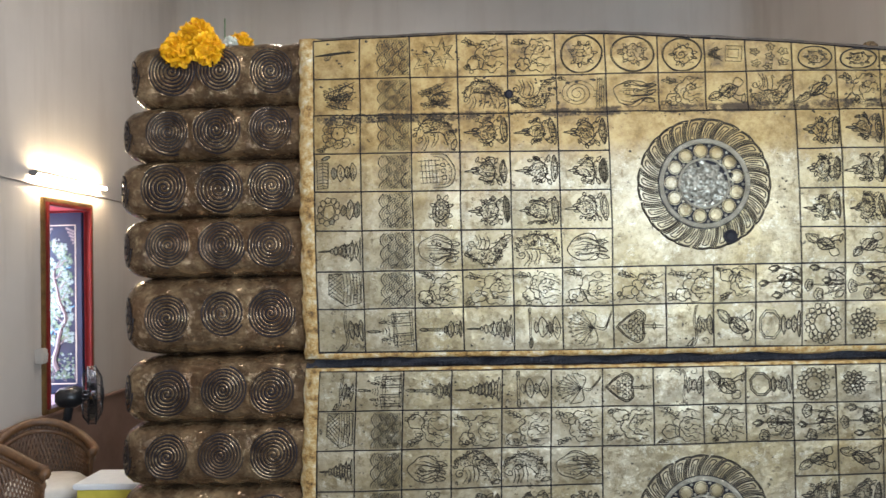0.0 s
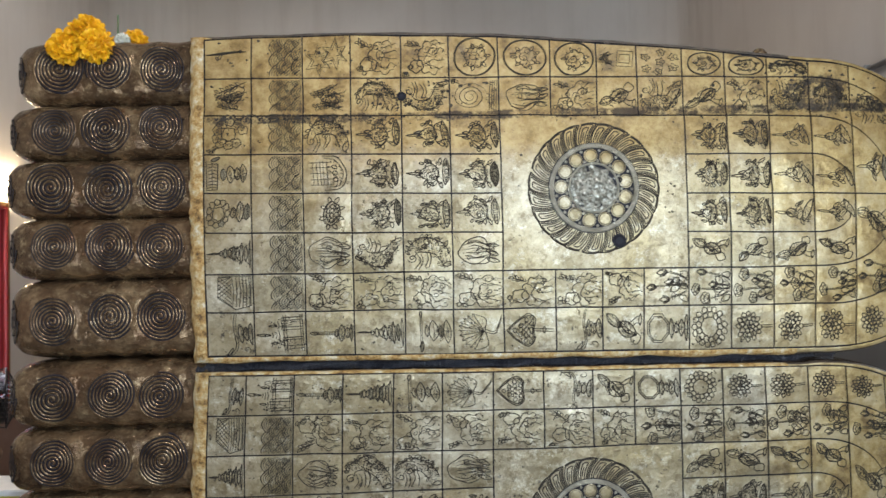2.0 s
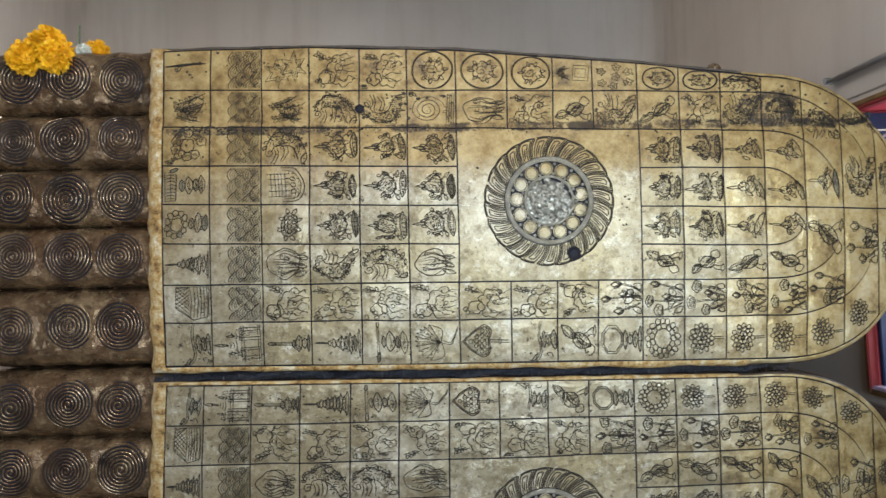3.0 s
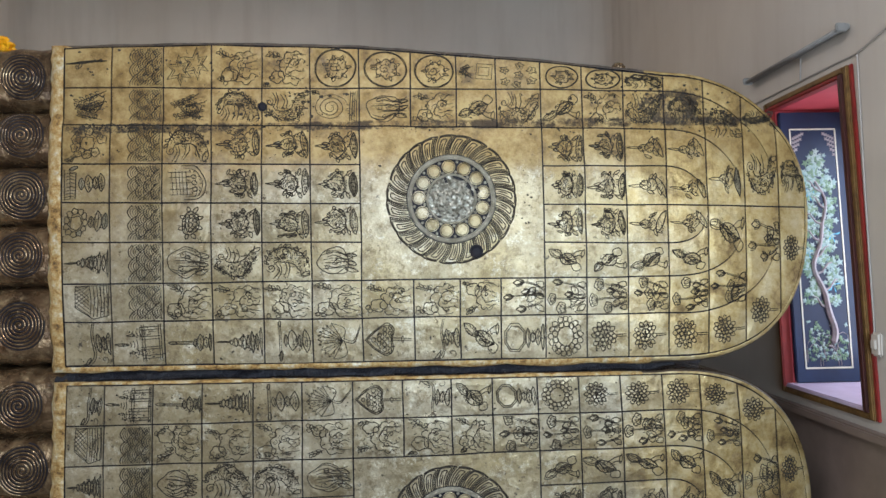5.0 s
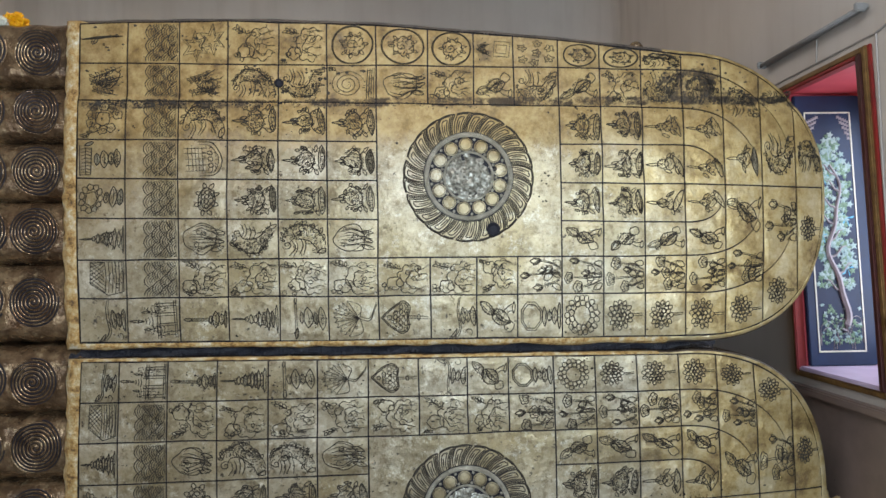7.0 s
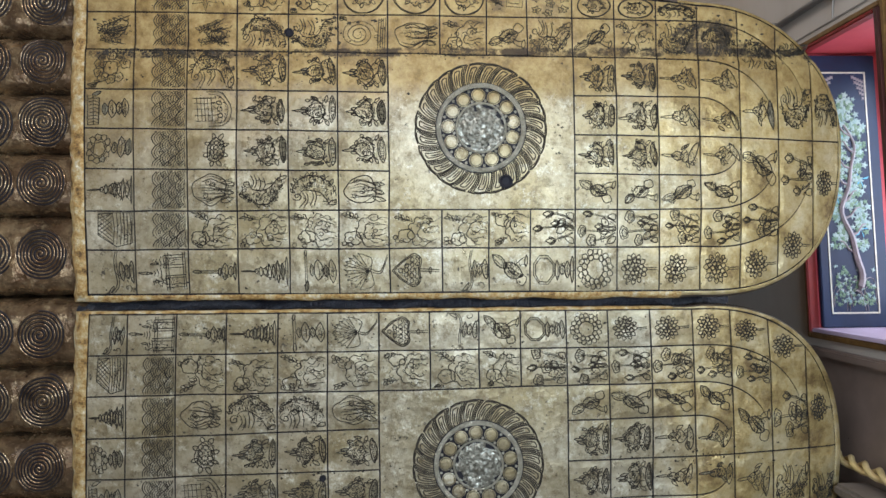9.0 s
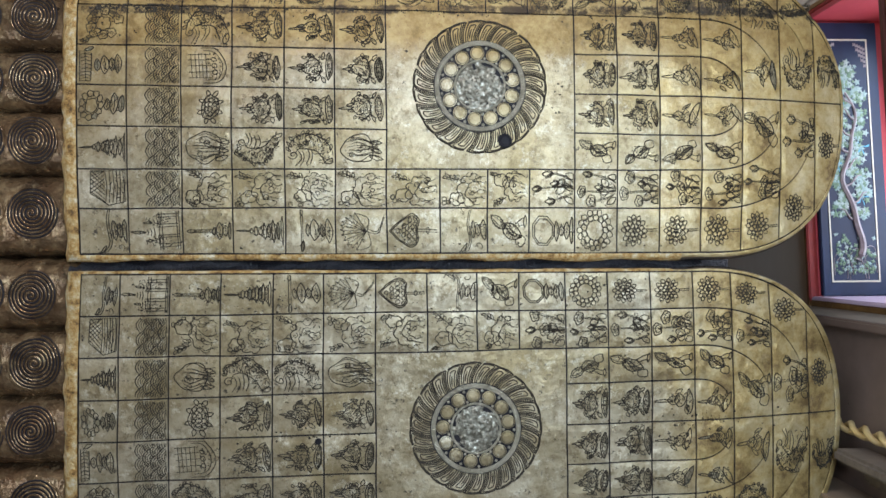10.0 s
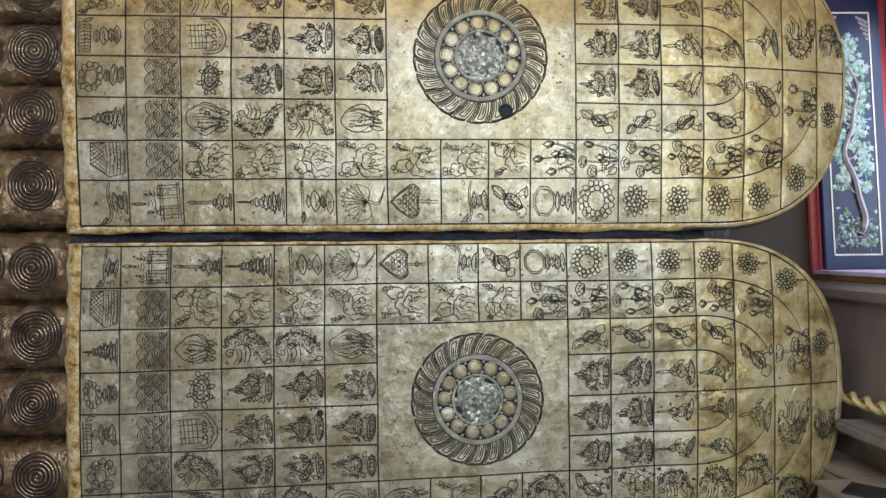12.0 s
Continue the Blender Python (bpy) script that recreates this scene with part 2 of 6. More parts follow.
PAPER = plain("white table cloth", (0.66, 0.66, 0.66), (0.76, 0.75, 0.74), 10, 0.8)
MARIGOLD = plain("marigold petal", (0.80, 0.36, 0.003), (0.90, 0.54, 0.005), 60, 0.65)
JASMINE = plain("white jasmine petal", (0.70, 0.70, 0.60), (0.80, 0.80, 0.72), 50, 0.6)
STEM = plain("green stem", (0.05, 0.10, 0.03), (0.10, 0.17, 0.05), 30, 0.6)
ROPE = plain("gilded twisted rail", (0.58, 0.42, 0.17), (0.80, 0.66, 0.38), 12, 0.34, 0.45)
DARKWOOD = plain("dark brown wood", (0.06, 0.045, 0.04), (0.12, 0.09, 0.075), 10, 0.3, 0, 0.2, 0.003, (1, 6, 1))
GLASSW = Mat("lit tube")
GLASSW.b.inputs["Emission Color"].default_value = (1.0, 0.81, 0.54, 1)
GLASSW.b.inputs["Emission Strength"].default_value = 190
LIT = GLASSW.put((0.9, 0.9, 0.9), 0.4)


for m in (INK, GROOVE):
    m.node_tree.nodes["Principled BSDF"].inputs["Specular IOR Level"].default_value = 0.15


# ---- mesh helpers (plan units) ----
def mesh_of(name, bm, mats, smooth=False):
    bm.transform(PLAN)
    me = bpy.data.meshes.new(name)
    bm.to_mesh(me)
    bm.free()
    for m in mats if isinstance(mats, (list, tuple)) else [mats]:
        me.materials.append(m)
    if smooth:
        me.shade_smooth()
    return me


def part(name, bm, mats, parent=None, label="", smooth=False):
    ob = new(name, mesh_of(name, bm, mats, smooth))
    if parent is not None:
        ob.parent = parent
        ob.matrix_parent_inverse = parent.matrix_world.inverted()
    if label:
        ob["label"] = label
    return ob


def thing(name, at, label, category, group="", kind=""):
    e = new(name)
    e.empty_display_size = 0.1
    e.matrix_world = Matrix.Translation(W(*at))
    bpy.context.view_layer.update()
    return tagged(e, label, category, group, kind)


def box(bm, lo, hi, bevel=0.0):
    m = Matrix.Translation([(a + b) / 2 for a, b in zip(lo, hi)]) @ Matrix.Diagonal([abs(b - a) for a, b in zip(lo, hi)] + [1])
    r = bmesh.ops.create_cube(bm, size=1, matrix=m)
    if bevel:
        es = list({e for v in r["verts"] for e in v.link_edges})
        bmesh.ops.bevel(bm, geom=es, offset=bevel, segments=2, affect="EDGES")
    return bm


def boxm(lo, hi, bevel=0.0):
    return box(bmesh.new(), lo, hi, bevel)


def tube(bm, pts, r, seg=8, closed=False):
    """A round rod along pts; r is a number or one per point."""
    pts = [Vector(p) for p in pts]
    n = len(pts)
    rings = []
    for i, p in enumerate(pts):
        a = pts[(i - 1) % n] if closed or i else pts[0]
        b = pts[(i + 1) % n] if closed or i < n - 1 else pts[-1]
        d = (b - a).normalized()
        up = Vector((0, 0, 1)) if abs(d.z) < 0.9 else Vector((1, 0, 0))
        s = d.cross(up).normalized()
        u = s.cross(d)
        rr = r[i] if isinstance(r, (list, tuple)) else r
        rings.append([bm.verts.new(p + rr * (math.cos(k * math.tau / seg) * s + math.sin(k * math.tau / seg) * u)) for k in range(seg)])
    for i in range(n if closed else n - 1):
        A, B = rings[i], rings[(i + 1) % n]
        for k in range(seg):
            bm.faces.new((A[k], A[(k + 1) % seg], B[(k + 1) % seg], B[k]))
    if not closed:
        bm.faces.new(rings[0][::-1])
        bm.faces.new(rings[-1])
    return bm


def lathe(bm, profile, at, axis="z", seg=20):
    """Turns (radius, height) pairs round an axis through at."""
    at = Vector(at)
    rings = []
    for r, h in profile:
        ring = []
        for k in range(seg):
            a = k * math.tau / seg
            c, s = r * math.cos(a), r * math.sin(a)
            v = {"z": (c, s, h), "x": (h, c, s), "y": (c, h, s)}[axis]
            ring.append(bm.verts.new(at + Vector(v)))
        rings.append(ring)
    for A, B in zip(rings, rings[1:]):
        for k in range(seg):
            bm.faces.new((A[k], A[(k + 1) % seg], B[(k + 1) % seg], B[k]))
    bm.faces.new(rings[0][::-1])
    bm.faces.new(rings[-1])
    return bm


def one(name, bm, mats, label, category, group="", kind="", smooth=False):
    return tagged(part(name, bm, mats, smooth=smooth), label, category, group, kind)


# ---- the room ----
XL, XR, YB, YF, ZF, ZC, TH = -3.45, 2.17, 4.3, -5.0, -0.45, 4.6, 0.55
RW = (-0.065, 0.635, 0.955, 2.43)   # right window: near, far, sill, head
LW = (1.58, 2.15, 0.69, 2.085)


def side_wall(x0, x1, win, start=YF - TH):
    bm = bmesh.new()
    y0, y1, z0, z1 = win
    box(bm, (x0, start, ZF), (x1, y0, ZC))
    box(bm, (x0, y1, ZF), (x1, YB + TH, ZC))
    box(bm, (x0, y0, ZF), (x1, y1, z0))
    box(bm, (x0, y0, z1), (x1, y1, ZC))
    return bm


SLANT = Matrix(((1, 0, 0, 0), (0, 1, 0.07, -0.07 * 1.7), (0, 0, 1, 0), (0, 0, 0, 1)))   # the east wall and its window lean along the wall
bm = side_wall(XR, XR + TH, RW)
bm.transform(SLANT)
one("wall_east", bm, PLASTER, "beige plaster side wall with a deep window", "wall", kind="structure")
WD = (-3.5, -2.2, 2.05)   # added doorway in the west wall, never in view: near, far, head
bm = side_wall(XL - TH, XL, LW, WD[1])
box(bm, (XL - TH, YF - TH, ZF), (XL, WD[0], ZC))
box(bm, (XL - TH, WD[0], WD[2]), (XL, WD[1], ZC))
one("wall_west", bm, PLASTER, "beige plaster side wall with a deep window and an added, unseen doorway", "wall", kind="structure")
one("wall_north", boxm((XL, YB, ZF), (XR, YB + TH, ZC)), PLASTER, "plain beige plaster end wall", "wall", kind="structure")


def cove(x, s, r=0.6, n=12):
    """A rounded inner corner between the end wall and a side wall."""
    bm = bmesh.new()
    prev = None
    for i in range(n + 1):
        a = i / n * math.pi / 2
        p = (x + s * (r - r * math.sin(a)), YB - r + r * math.cos(a))
        col = [bm.verts.new((p[0] + s * 0.003, p[1] - 0.003, z)) for z in (ZF, ZC)]
        if prev:
            bm.faces.new((prev[0], col[0], col[1], prev[1]))
        prev = col
    for px, py in ((x + s * r, YB - 0.001), (x + s * 0.001, YB - r)):
        q = [bm.verts.new(p) for p in ((x + s * 0.001, YB - 0.001, ZF), (px, py, ZF), (px, py, ZC), (x + s * 0.001, YB - 0.001, ZC))]
        bm.faces.new(q)
    return bm


one("trim", cove(XR, -1), PLASTER, "rounded plaster corner of the hall", "trim", kind="structure", smooth=True)
one("trim", cove(XL, 1), PLASTER, "rounded plaster corner of the hall", "trim", kind="structure", smooth=True)
DX0, DX1, DZ = 0.33, 2.13, 2.6
bm = bmesh.new()
box(bm, (XL, YF - TH, ZF), (DX0, YF, ZC))
box(bm, (DX1, YF - TH, ZF), (XR, YF, ZC))
box(bm, (DX0, YF - TH, DZ), (DX1, YF, ZC))
one("wall_south", bm, PLASTER, "beige plaster end wall with an open doorway", "wall", kind="structure")
one("ceiling", boxm((XL - TH, YF - TH, ZC), (XR + TH, YB + TH, ZC + 0.2)), CEIL, "pale painted ceiling", "ceiling", kind="structure")
one("ground", boxm((-60, -60, ZF - 0.4), (60, 60, ZF - 0.06)), LEDGE, "pale paving outside the hall", "ground", kind="structure")

for nm, x, s in (("dado_east", XR, -1), ("dado_west", XL, 1)):
    top = 0.84 if s < 0 else 0.64
    ys = YF if s < 0 else WD[1]
    one(nm, boxm((min(x, x + s * 0.02), ys, ZF), (max(x, x + s * 0.02), YB, top)), DADO if s < 0 else BROWN, "grey-brown lower wall panelling", "wall panel", kind="structure")
    one("trim", boxm((min(x, x + s * 0.05), ys, top), (max(x, x + s * 0.05), YB, top + (0.045 if s < 0 else 0.02)), 0.008), DADO if s < 0 else BROWN, "thin ledge along the top of the dado", "trim", kind="structure")


# ---- the soles: grid of the upper and of the lower foot ----
class Foot:
    def __init__(self, cols, sub, rows, ref, bend, a, n_up, n_lo, push, wheel, top=None):
        self.cols, self.sub, self.rows, self.ref = cols, sub, rows, ref
        self.bend, self.a, self.n_up, self.n_lo, self.push, self.wheel, self.top = bend, a, n_up, n_lo, push, wheel, top
        self.mid = self.line(4, bend)

    def line(self, r, x):
        """Height of row line r at x, left of the heel."""
        if r == 0 and self.top:
            for (xa, za), (xb, zb) in zip(self.top, self.top[1:]):
                if x <= xb or xb == self.top[-1][0]:
                    return za + (zb - za) * (x - xa) / (xb - xa)
        za, zb = self.rows[r]
        return za + (zb - za) * (x - self.ref[0]) / (self.ref[1] - self.ref[0])

    def edge(self, r, x):
        """Height of row line r at x; past the bend it swings round the heel."""
        if x <= self.bend:
            return self.line(r, x)
        if r == 4:
            return self.line(4, x)
        h = self.line(r, self.bend) - self.mid
        n = self.n_up if r < 4 else self.n_lo
        q = (x - self.bend) / self.a[abs(r - 4) - 1]
        mid = self.line(4, x)
        return mid + h * (1 - q ** n) ** (1 / n) if q < 1 else mid

    def surf(self, x, z):
        q = (z - self.mid) / 0.75
        t = max(0.0, (x - 1.2) / 0.8)
        wave = 0.004 * noise.noise((x * 3.1, self.push * 50, z * 3.1)) + 0.006 * noise.noise((x * 0.9, 3, z * 0.9))
        over = z - self.line(2, x)
        step = 0.010 * min(1.0, over / 0.012) - 0.05 * over if self.top and over > 0 else 0.0
        return step + self.push - 0.045 * (1 - q * q) + 0.09 * t * t + 0.02 * max(0, -x) + wave


UP = Foot([-1.262, -1.057, -0.834, -0.626, -0.409, -0.200, 0.014, 0.804, 0.985, 1.165, 1.346, 1.526, 1.701, 1.866, 1.998],
          [0.014, 0.236, 0.436, 0.611, 0.804],
          [(2.592, 2.498), (2.402, 2.373), (2.236, 2.204), (2.067, 2.037), (1.899, 1.869), (1.731, 1.704), (1.559, 1.552), (1.397, 1.390), (1.207, 1.202)],
          (-0.63, 0.82), 1.346, (0.18, 0.355, 0.52, 0.652), 2.1, 2.5, 0.012, (0.405, 1.898, 0.283),
          [(-1.4, 2.585), (-0.63, 2.592), (0.0, 2.568), (0.8, 2.498), (1.4, 2.425)])
LO = Foot([-1.266, -1.103, -0.895, -0.682, -0.466, -0.255, -0.037, 0.766, 0.945, 1.128, 1.313, 1.483, 1.658, 1.830, 1.962],
          [-0.037, 0.180, 0.390, 0.568, 0.766],
          [(1.123, 1.120), (0.952, 0.960), (0.783, 0.798), (0.614, 0.648), (0.443, 0.476), (0.275, 0.310), (0.113, 0.162), (-0.060, -0.010), (-0.245, -0.200)],
          (-0.66, 0.757), 1.313, (0.17, 0.345, 0.517, 0.649), 2.45, 2.3, 0.03, (0.380, 0.471, 0.280))


def ridge(bm, f, pts, w, lift=0.0045, taper=False):
    """A raised dark line on the sole along (x, z) points."""
    rows = []
    n = len(pts)
    for i, (x, z) in enumerate(pts):
        xa, za = pts[max(i - 1, 0)]
        xb, zb = pts[min(i + 1, n - 1)]
        d = math.hypot(xb - xa, zb - za) or 1e-6
        wi = w * (0.5 + 0.5 * math.sin(math.pi * (i + 0.3) / (n - 0.4))) if taper else w
        nx, nz = -(zb - za) / d * wi, (xb - xa) / d * wi
        y = f.surf(x, z) - lift
        rows.append((bm.verts.new((x + nx, y, z + nz)), bm.verts.new((x, y - 0.0028, z)), bm.verts.new((x - nx, y, z - nz))))
    for (a, b, c), (d, e, g) in zip(rows, rows[1:]):
        bm.faces.new((a, d, e, b))
        bm.faces.new((b, e, g, c))


# ---- engraved signs, drawn in a unit cell whose foot side is at a = 1 ----
def blob(cx, cy, rx, ry, rng, wob=0.12, n=26, lobes=5):
    p = [rng.uniform(0, 6.28) for _ in range(3)]
    out = []
    for i in range(n + 1):
        t = i * math.tau / n
        k = 1 + wob * math.sin(lobes * t + p[0]) + wob * 0.6 * math.sin((lobes + 3) * t + p[1])
        out.append((cx + rx * k * math.cos(t), cy + ry * k * math.sin(t)))
    return out


def curl(cx, cy, r, turns, start, sense=1, n=18):
    return [(cx + r * (1 - 0.85 * i / n) * math.cos(start + sense * turns * math.tau * i / n),
             cy + r * (1 - 0.85 * i / n) * math.sin(start + sense * turns * math.tau * i / n)) for i in range(n + 1)]


def leaf(cx, cy, ang, ln, wd, n=8):
    side = [(ln * (i / n - 0.5), wd * math.sin(math.pi * i / n) ** 0.8) for i in range(n + 1)]
    loop = side + [(a, -b) for a, b in side[::-1]]
    c, s = math.cos(ang), math.sin(ang)
    return [(cx + a * c - b * s, cy + a * s + b * c) for a, b in loop]


def bow(pts, n=5):
    """A smooth line through the points given."""
    q = [pts[0]] + list(pts) + [pts[-1]]
    out = []
    for p0, p1, p2, p3 in zip(q, q[1:], q[2:], q[3:]):
        for i in range(n):
            t = i / n
            out.append(tuple(0.5 * (2 * b + (c - a) * t + (2 * a - 5 * b + 4 * c - d) * t * t + (3 * b - a - 3 * c + d) * t ** 3) for a, b, c, d in zip(p0, p1, p2, p3)))
    return out + [pts[-1]]


def lobed(cx, cy, rx, ry, lobes, ph, a0=0.0, a1=math.tau, n=40):
    """A cloud-like edge of round lobes."""
    out = []
    for i in range(n + 1):
        t = a0 + (a1 - a0) * i / n
        k = 0.84 + 0.2 * abs(math.sin(lobes * t / 2 + ph))
        out.append((cx + rx * k * math.cos(t), cy + ry * k * math.sin(t)))
    return out


def scribble(cx, cy, rx, ry, rng, k, size=0.09):
    """Short strokes that follow one another like chased work, k rows dense."""
    out = []
    step = max(0.054, 0.42 / math.sqrt(k) * math.sqrt(rx * ry) * 2.6)
    seed = rng.uniform(0, 90)
    u = -rx
    while u < rx:
        v = -ry
        while v < ry:
            x, y = u + rng.uniform(-0.3, 0.3) * step, v + rng.uniform(-0.3, 0.3) * step
            v += step
            if (x / rx) ** 2 + (y / ry) ** 2 > 1:
                continue
            x, y = cx + x, cy + y
            pts = [(x, y)]
            bend = rng.uniform(-0.5, 0.5)
            for q in range(rng.randint(2, 3)):
                d = 5.5 * noise.noise((x * 2.6 + seed, y * 2.6, seed)) + bend * q
                x, y = x + size * 0.42 * math.cos(d), y + size * 0.42 * math.sin(d)
                pts.append((x, y))
            out.append((pts, rng.uniform(0.55, 1.1)))
        u += step
    return out


def stack(a0, tiers, rng, m=0.5):
    """A turned foot: upright lens-shaped tiers from a0 on, each (thickness, half height)."""
    out = []
    for th, h in tiers:
        h *= rng.uniform(0.92, 1.08)
        out.append((leaf(a0 + th / 2, m, math.pi / 2 + rng.uniform(-0.05, 0.05), 2 * h, th / 2, 8), 1.1))
        out.append(([(a0 + th / 2, m - h * 0.7), (a0 + th * 0.6, m), (a0 + th / 2, m + h * 0.7)], 0.7))
        a0 += th
    return out + scribble(a0 - 0.2, m, 0.2, 0.17, rng, 60, 0.05)


def sprig(a, b, ang, ln, rng, k=5):
    """A small leafy twig."""
    c, s = math.cos(ang), math.sin(ang)
    out = [([(a, b), (a + c * ln * 0.5 - s * 0.02, b + s * ln * 0.5 + c * 0.02), (a + c * ln, b + s * ln)], 0.9)]
    for i in range(k):
        q = ln * (0.25 + 0.85 * i / k)
        sd = 1 if i % 2 else -1
        la = ang + sd * rng.uniform(0.5, 0.9)
        out.append((leaf(a + c * q + 0.05 * math.cos(la), b + s * q + 0.05 * math.sin(la), la, rng.uniform(0.10, 0.15), 0.026, 5), 0.85))
    return out


def sign_finial(rng):
    """A lens-shaped foot, a densely chased body with leafy arms and three points."""
    u = rng.uniform
    m = 0.5 + u(-0.03, 0.03)
    tilt = u(-0.1, 0.1)
    out = [(leaf(0.90, m, math.pi / 2 + tilt, u(0.58, 0.70), 0.085, 12), 1.2), (leaf(0.905, m, math.pi / 2 + tilt, 0.5, 0.045, 8), 0.8)]
    out += [([(0.85, m - 0.25 + 0.1 * i), (0.89, m - 0.235 + 0.1 * i), (0.945, m - 0.25 + 0.1 * i)], 0.8) for i in range(6)]
    out.append((bow([(0.84, m - u(0.16, 0.22)), (0.75, m - u(0.22, 0.28)), (0.68, m - 0.13), (0.72, m), (0.68, m + 0.13), (0.75, m + u(0.22, 0.28)), (0.84, m + u(0.16, 0.22))]), 1.15))
    out.append((bow([(0.72, m - 0.10), (0.60, m - u(0.13, 0.19)), (0.47, m - u(0.12, 0.18)), (0.38, m - 0.07), (0.33, m), (0.38, m + 0.07), (0.47, m + u(0.12, 0.18)), (0.60, m + u(0.13, 0.19)), (0.72, m + 0.10)]), 1.15))
    for db, ln in ((0, u(0.24, 0.34)), (-0.07, u(0.12, 0.2)), (0.07, u(0.12, 0.2))):
        out.append((leaf(0.40 - ln / 2, m + db, db * 2, ln, 0.026, 6), 1.1))
    for sd in (-1, 1):
        arm = [(0.70, m + sd * 0.12), (0.60, m + sd * u(0.22, 0.30)), (u(0.48, 0.54), m + sd * u(0.22, 0.32)), (u(0.36, 0.46), m + sd * u(0.14, 0.28))]
        out += [(bow(arm), 1.1), (bow([(a + 0.04, b - sd * 0.035) for a, b in arm]), 0.95)]
        for q in range(4):
            a, b = arm[q % 3 + 1]
            out.append((leaf(a + u(-0.05, 0.05), b + sd * u(0.0, 0.05), u(0, 6.3), u(0.10, 0.16), 0.03, 5), 0.95))
        out.append((curl(u(0.48, 0.66), m + sd * u(0.05, 0.12), 0.06, 1.2, u(0, 6), sd, 10), 0.9))
        out.append((leaf(u(0.74, 0.82), m + sd * u(0.24, 0.32), sd * u(0.6, 1.4), 0.18, 0.035, 5), 0.95))
    return out + scribble(0.55, m, 0.21, 0.17, rng, 60, 0.06) + scribble(0.90, m, 0.06, 0.30, rng, 30, 0.05) + scribble(0.6, m, 0.2, 0.32, rng, 10, 0.06)


def sign_spired(rng):
    """A leaning spire of knobs on a leafy foot."""
    u = rng.uniform
    t = u(-0.12, 0.12)
    out = [(leaf(0.24, 0.5 + 0.1 * t, t, 0.42, 0.03, 8), 1.0), (leaf(0.46, 0.5, t, 0.30, 0.10, 8), 1.0), (leaf(0.62, 0.5, t, 0.24, 0.15, 8), 0.9), (leaf(0.84, 0.5 + u(-0.06, 0.06), math.pi / 2 + u(-0.5, 0.5), 0.58, 0.08, 10), 1.1)]
    out += [(leaf(u(0.5, 0.8), 0.5 + sd * u(0.14, 0.24), sd * u(0.4, 1.2), 0.2, 0.035, 5), 0.9) for sd in (-1, 1, -1, 1)]
    return out + scribble(0.55, 0.5, 0.24, 0.12, rng, 24, 0.055) + scribble(0.84, 0.5, 0.06, 0.22, rng, 8, 0.05)


def sign_cloud(rng):
    """Piled lobed clouds with a leafy twig and small blooms."""
    u = rng.uniform
    up = rng.choice((-1, 1))
    out = [(lobed(u(0.62, 0.70), 0.5 - up * 0.04, 0.31, 0.40, rng.randint(7, 9), u(0, 3), 0.9, 5.4), 1.1), (lobed(0.72, 0.5 - up * 0.06, 0.2, 0.24, 5, u(0, 3), 1.2, 5.0), 1.0)]
    out += [(lobed(u(0.28, 0.36), 0.5 - up * u(0.16, 0.26), 0.17, 0.16, 5, u(0, 3)), 1.0), (blob(u(0.6, 0.75), u(0.38, 0.6), 0.035, 0.04, rng, 0.1, 10), 0.9)]
    out += [(bow([(0.95, q), (0.82, q + u(-0.08, 0.08)), (0.70, q + u(-0.1, 0.1)), (0.58, q + u(-0.08, 0.08))]), 0.8) for q in (0.25, 0.42, 0.60, 0.78)]
    out += sprig(0.42, 0.5 + up * 0.22, math.pi - up * u(0.2, 0.8), 0.3, rng, 6)
    for _ in range(4):
        out.append((blob(u(0.08, 0.34), 0.5 - up * u(0.22, 0.42), 0.045, 0.05, rng, 0.2, 12), 0.85))
    out += [(curl(u(0.3, 0.8), u(0.2, 0.8), u(0.06, 0.1), 1.2, u(0, 6), rng.choice((-1, 1)), 14), 0.85) for _ in range(4)]
    return out + scribble(0.6, 0.5, 0.38, 0.4, rng, 9, 0.07)


def sign_bush(rng):
    """Water plants: bent stems with broad folded leaves and closed buds."""
    u = rng.uniform
    out = []
    for a, b in ((u(0.12, 0.22), u(0.35, 0.55)), (u(0.25, 0.45), u(0.76, 0.86)), (u(0.38, 0.55), u(0.14, 0.24)), (u(0.48, 0.62), u(0.48, 0.66))):
        stem = [(0.97, 0.5 + (b - 0.5) * 0.4), (0.78, 0.5 + (b - 0.5) * 0.75), (a + 0.08, b)]
        out += [(bow(stem), 1.05), (bow([(p, q + 0.03) for p, q in stem]), 0.8)]
        if rng.random() < 0.5:
            out += [(leaf(a + 0.02, b, math.pi, 0.24, 0.06, 7), 1.15), (leaf(a + 0.05, b + 0.05, 2.7, 0.18, 0.03, 6), 0.95), (leaf(a + 0.05, b - 0.05, 3.6, 0.18, 0.03, 6), 0.95)]
        else:
            t = u(-0.6, 0.6)
            out += [(lobed(a, b, 0.11, 0.16, 5, t), 1.1), (lobed(a + 0.02, b, 0.06, 0.10, 5, t), 0.9)]
            out += [([(a + 0.08, b), (a - 0.08, b + q)], 0.8) for q in (-0.1, 0, 0.1)]
    out += [(leaf(0.90, q, u(-0.6, 0.6) + math.pi, 0.26, 0.07, 7), 1.0) for q in (0.2, 0.5, 0.8)]
    return out + [(leaf(0.70, u(0.25, 0.75), u(0, 6), 0.24, 0.08, 7), 1.0) for _ in range(3)] + scribble(0.75, 0.5, 0.2, 0.38, rng, 12, 0.06)


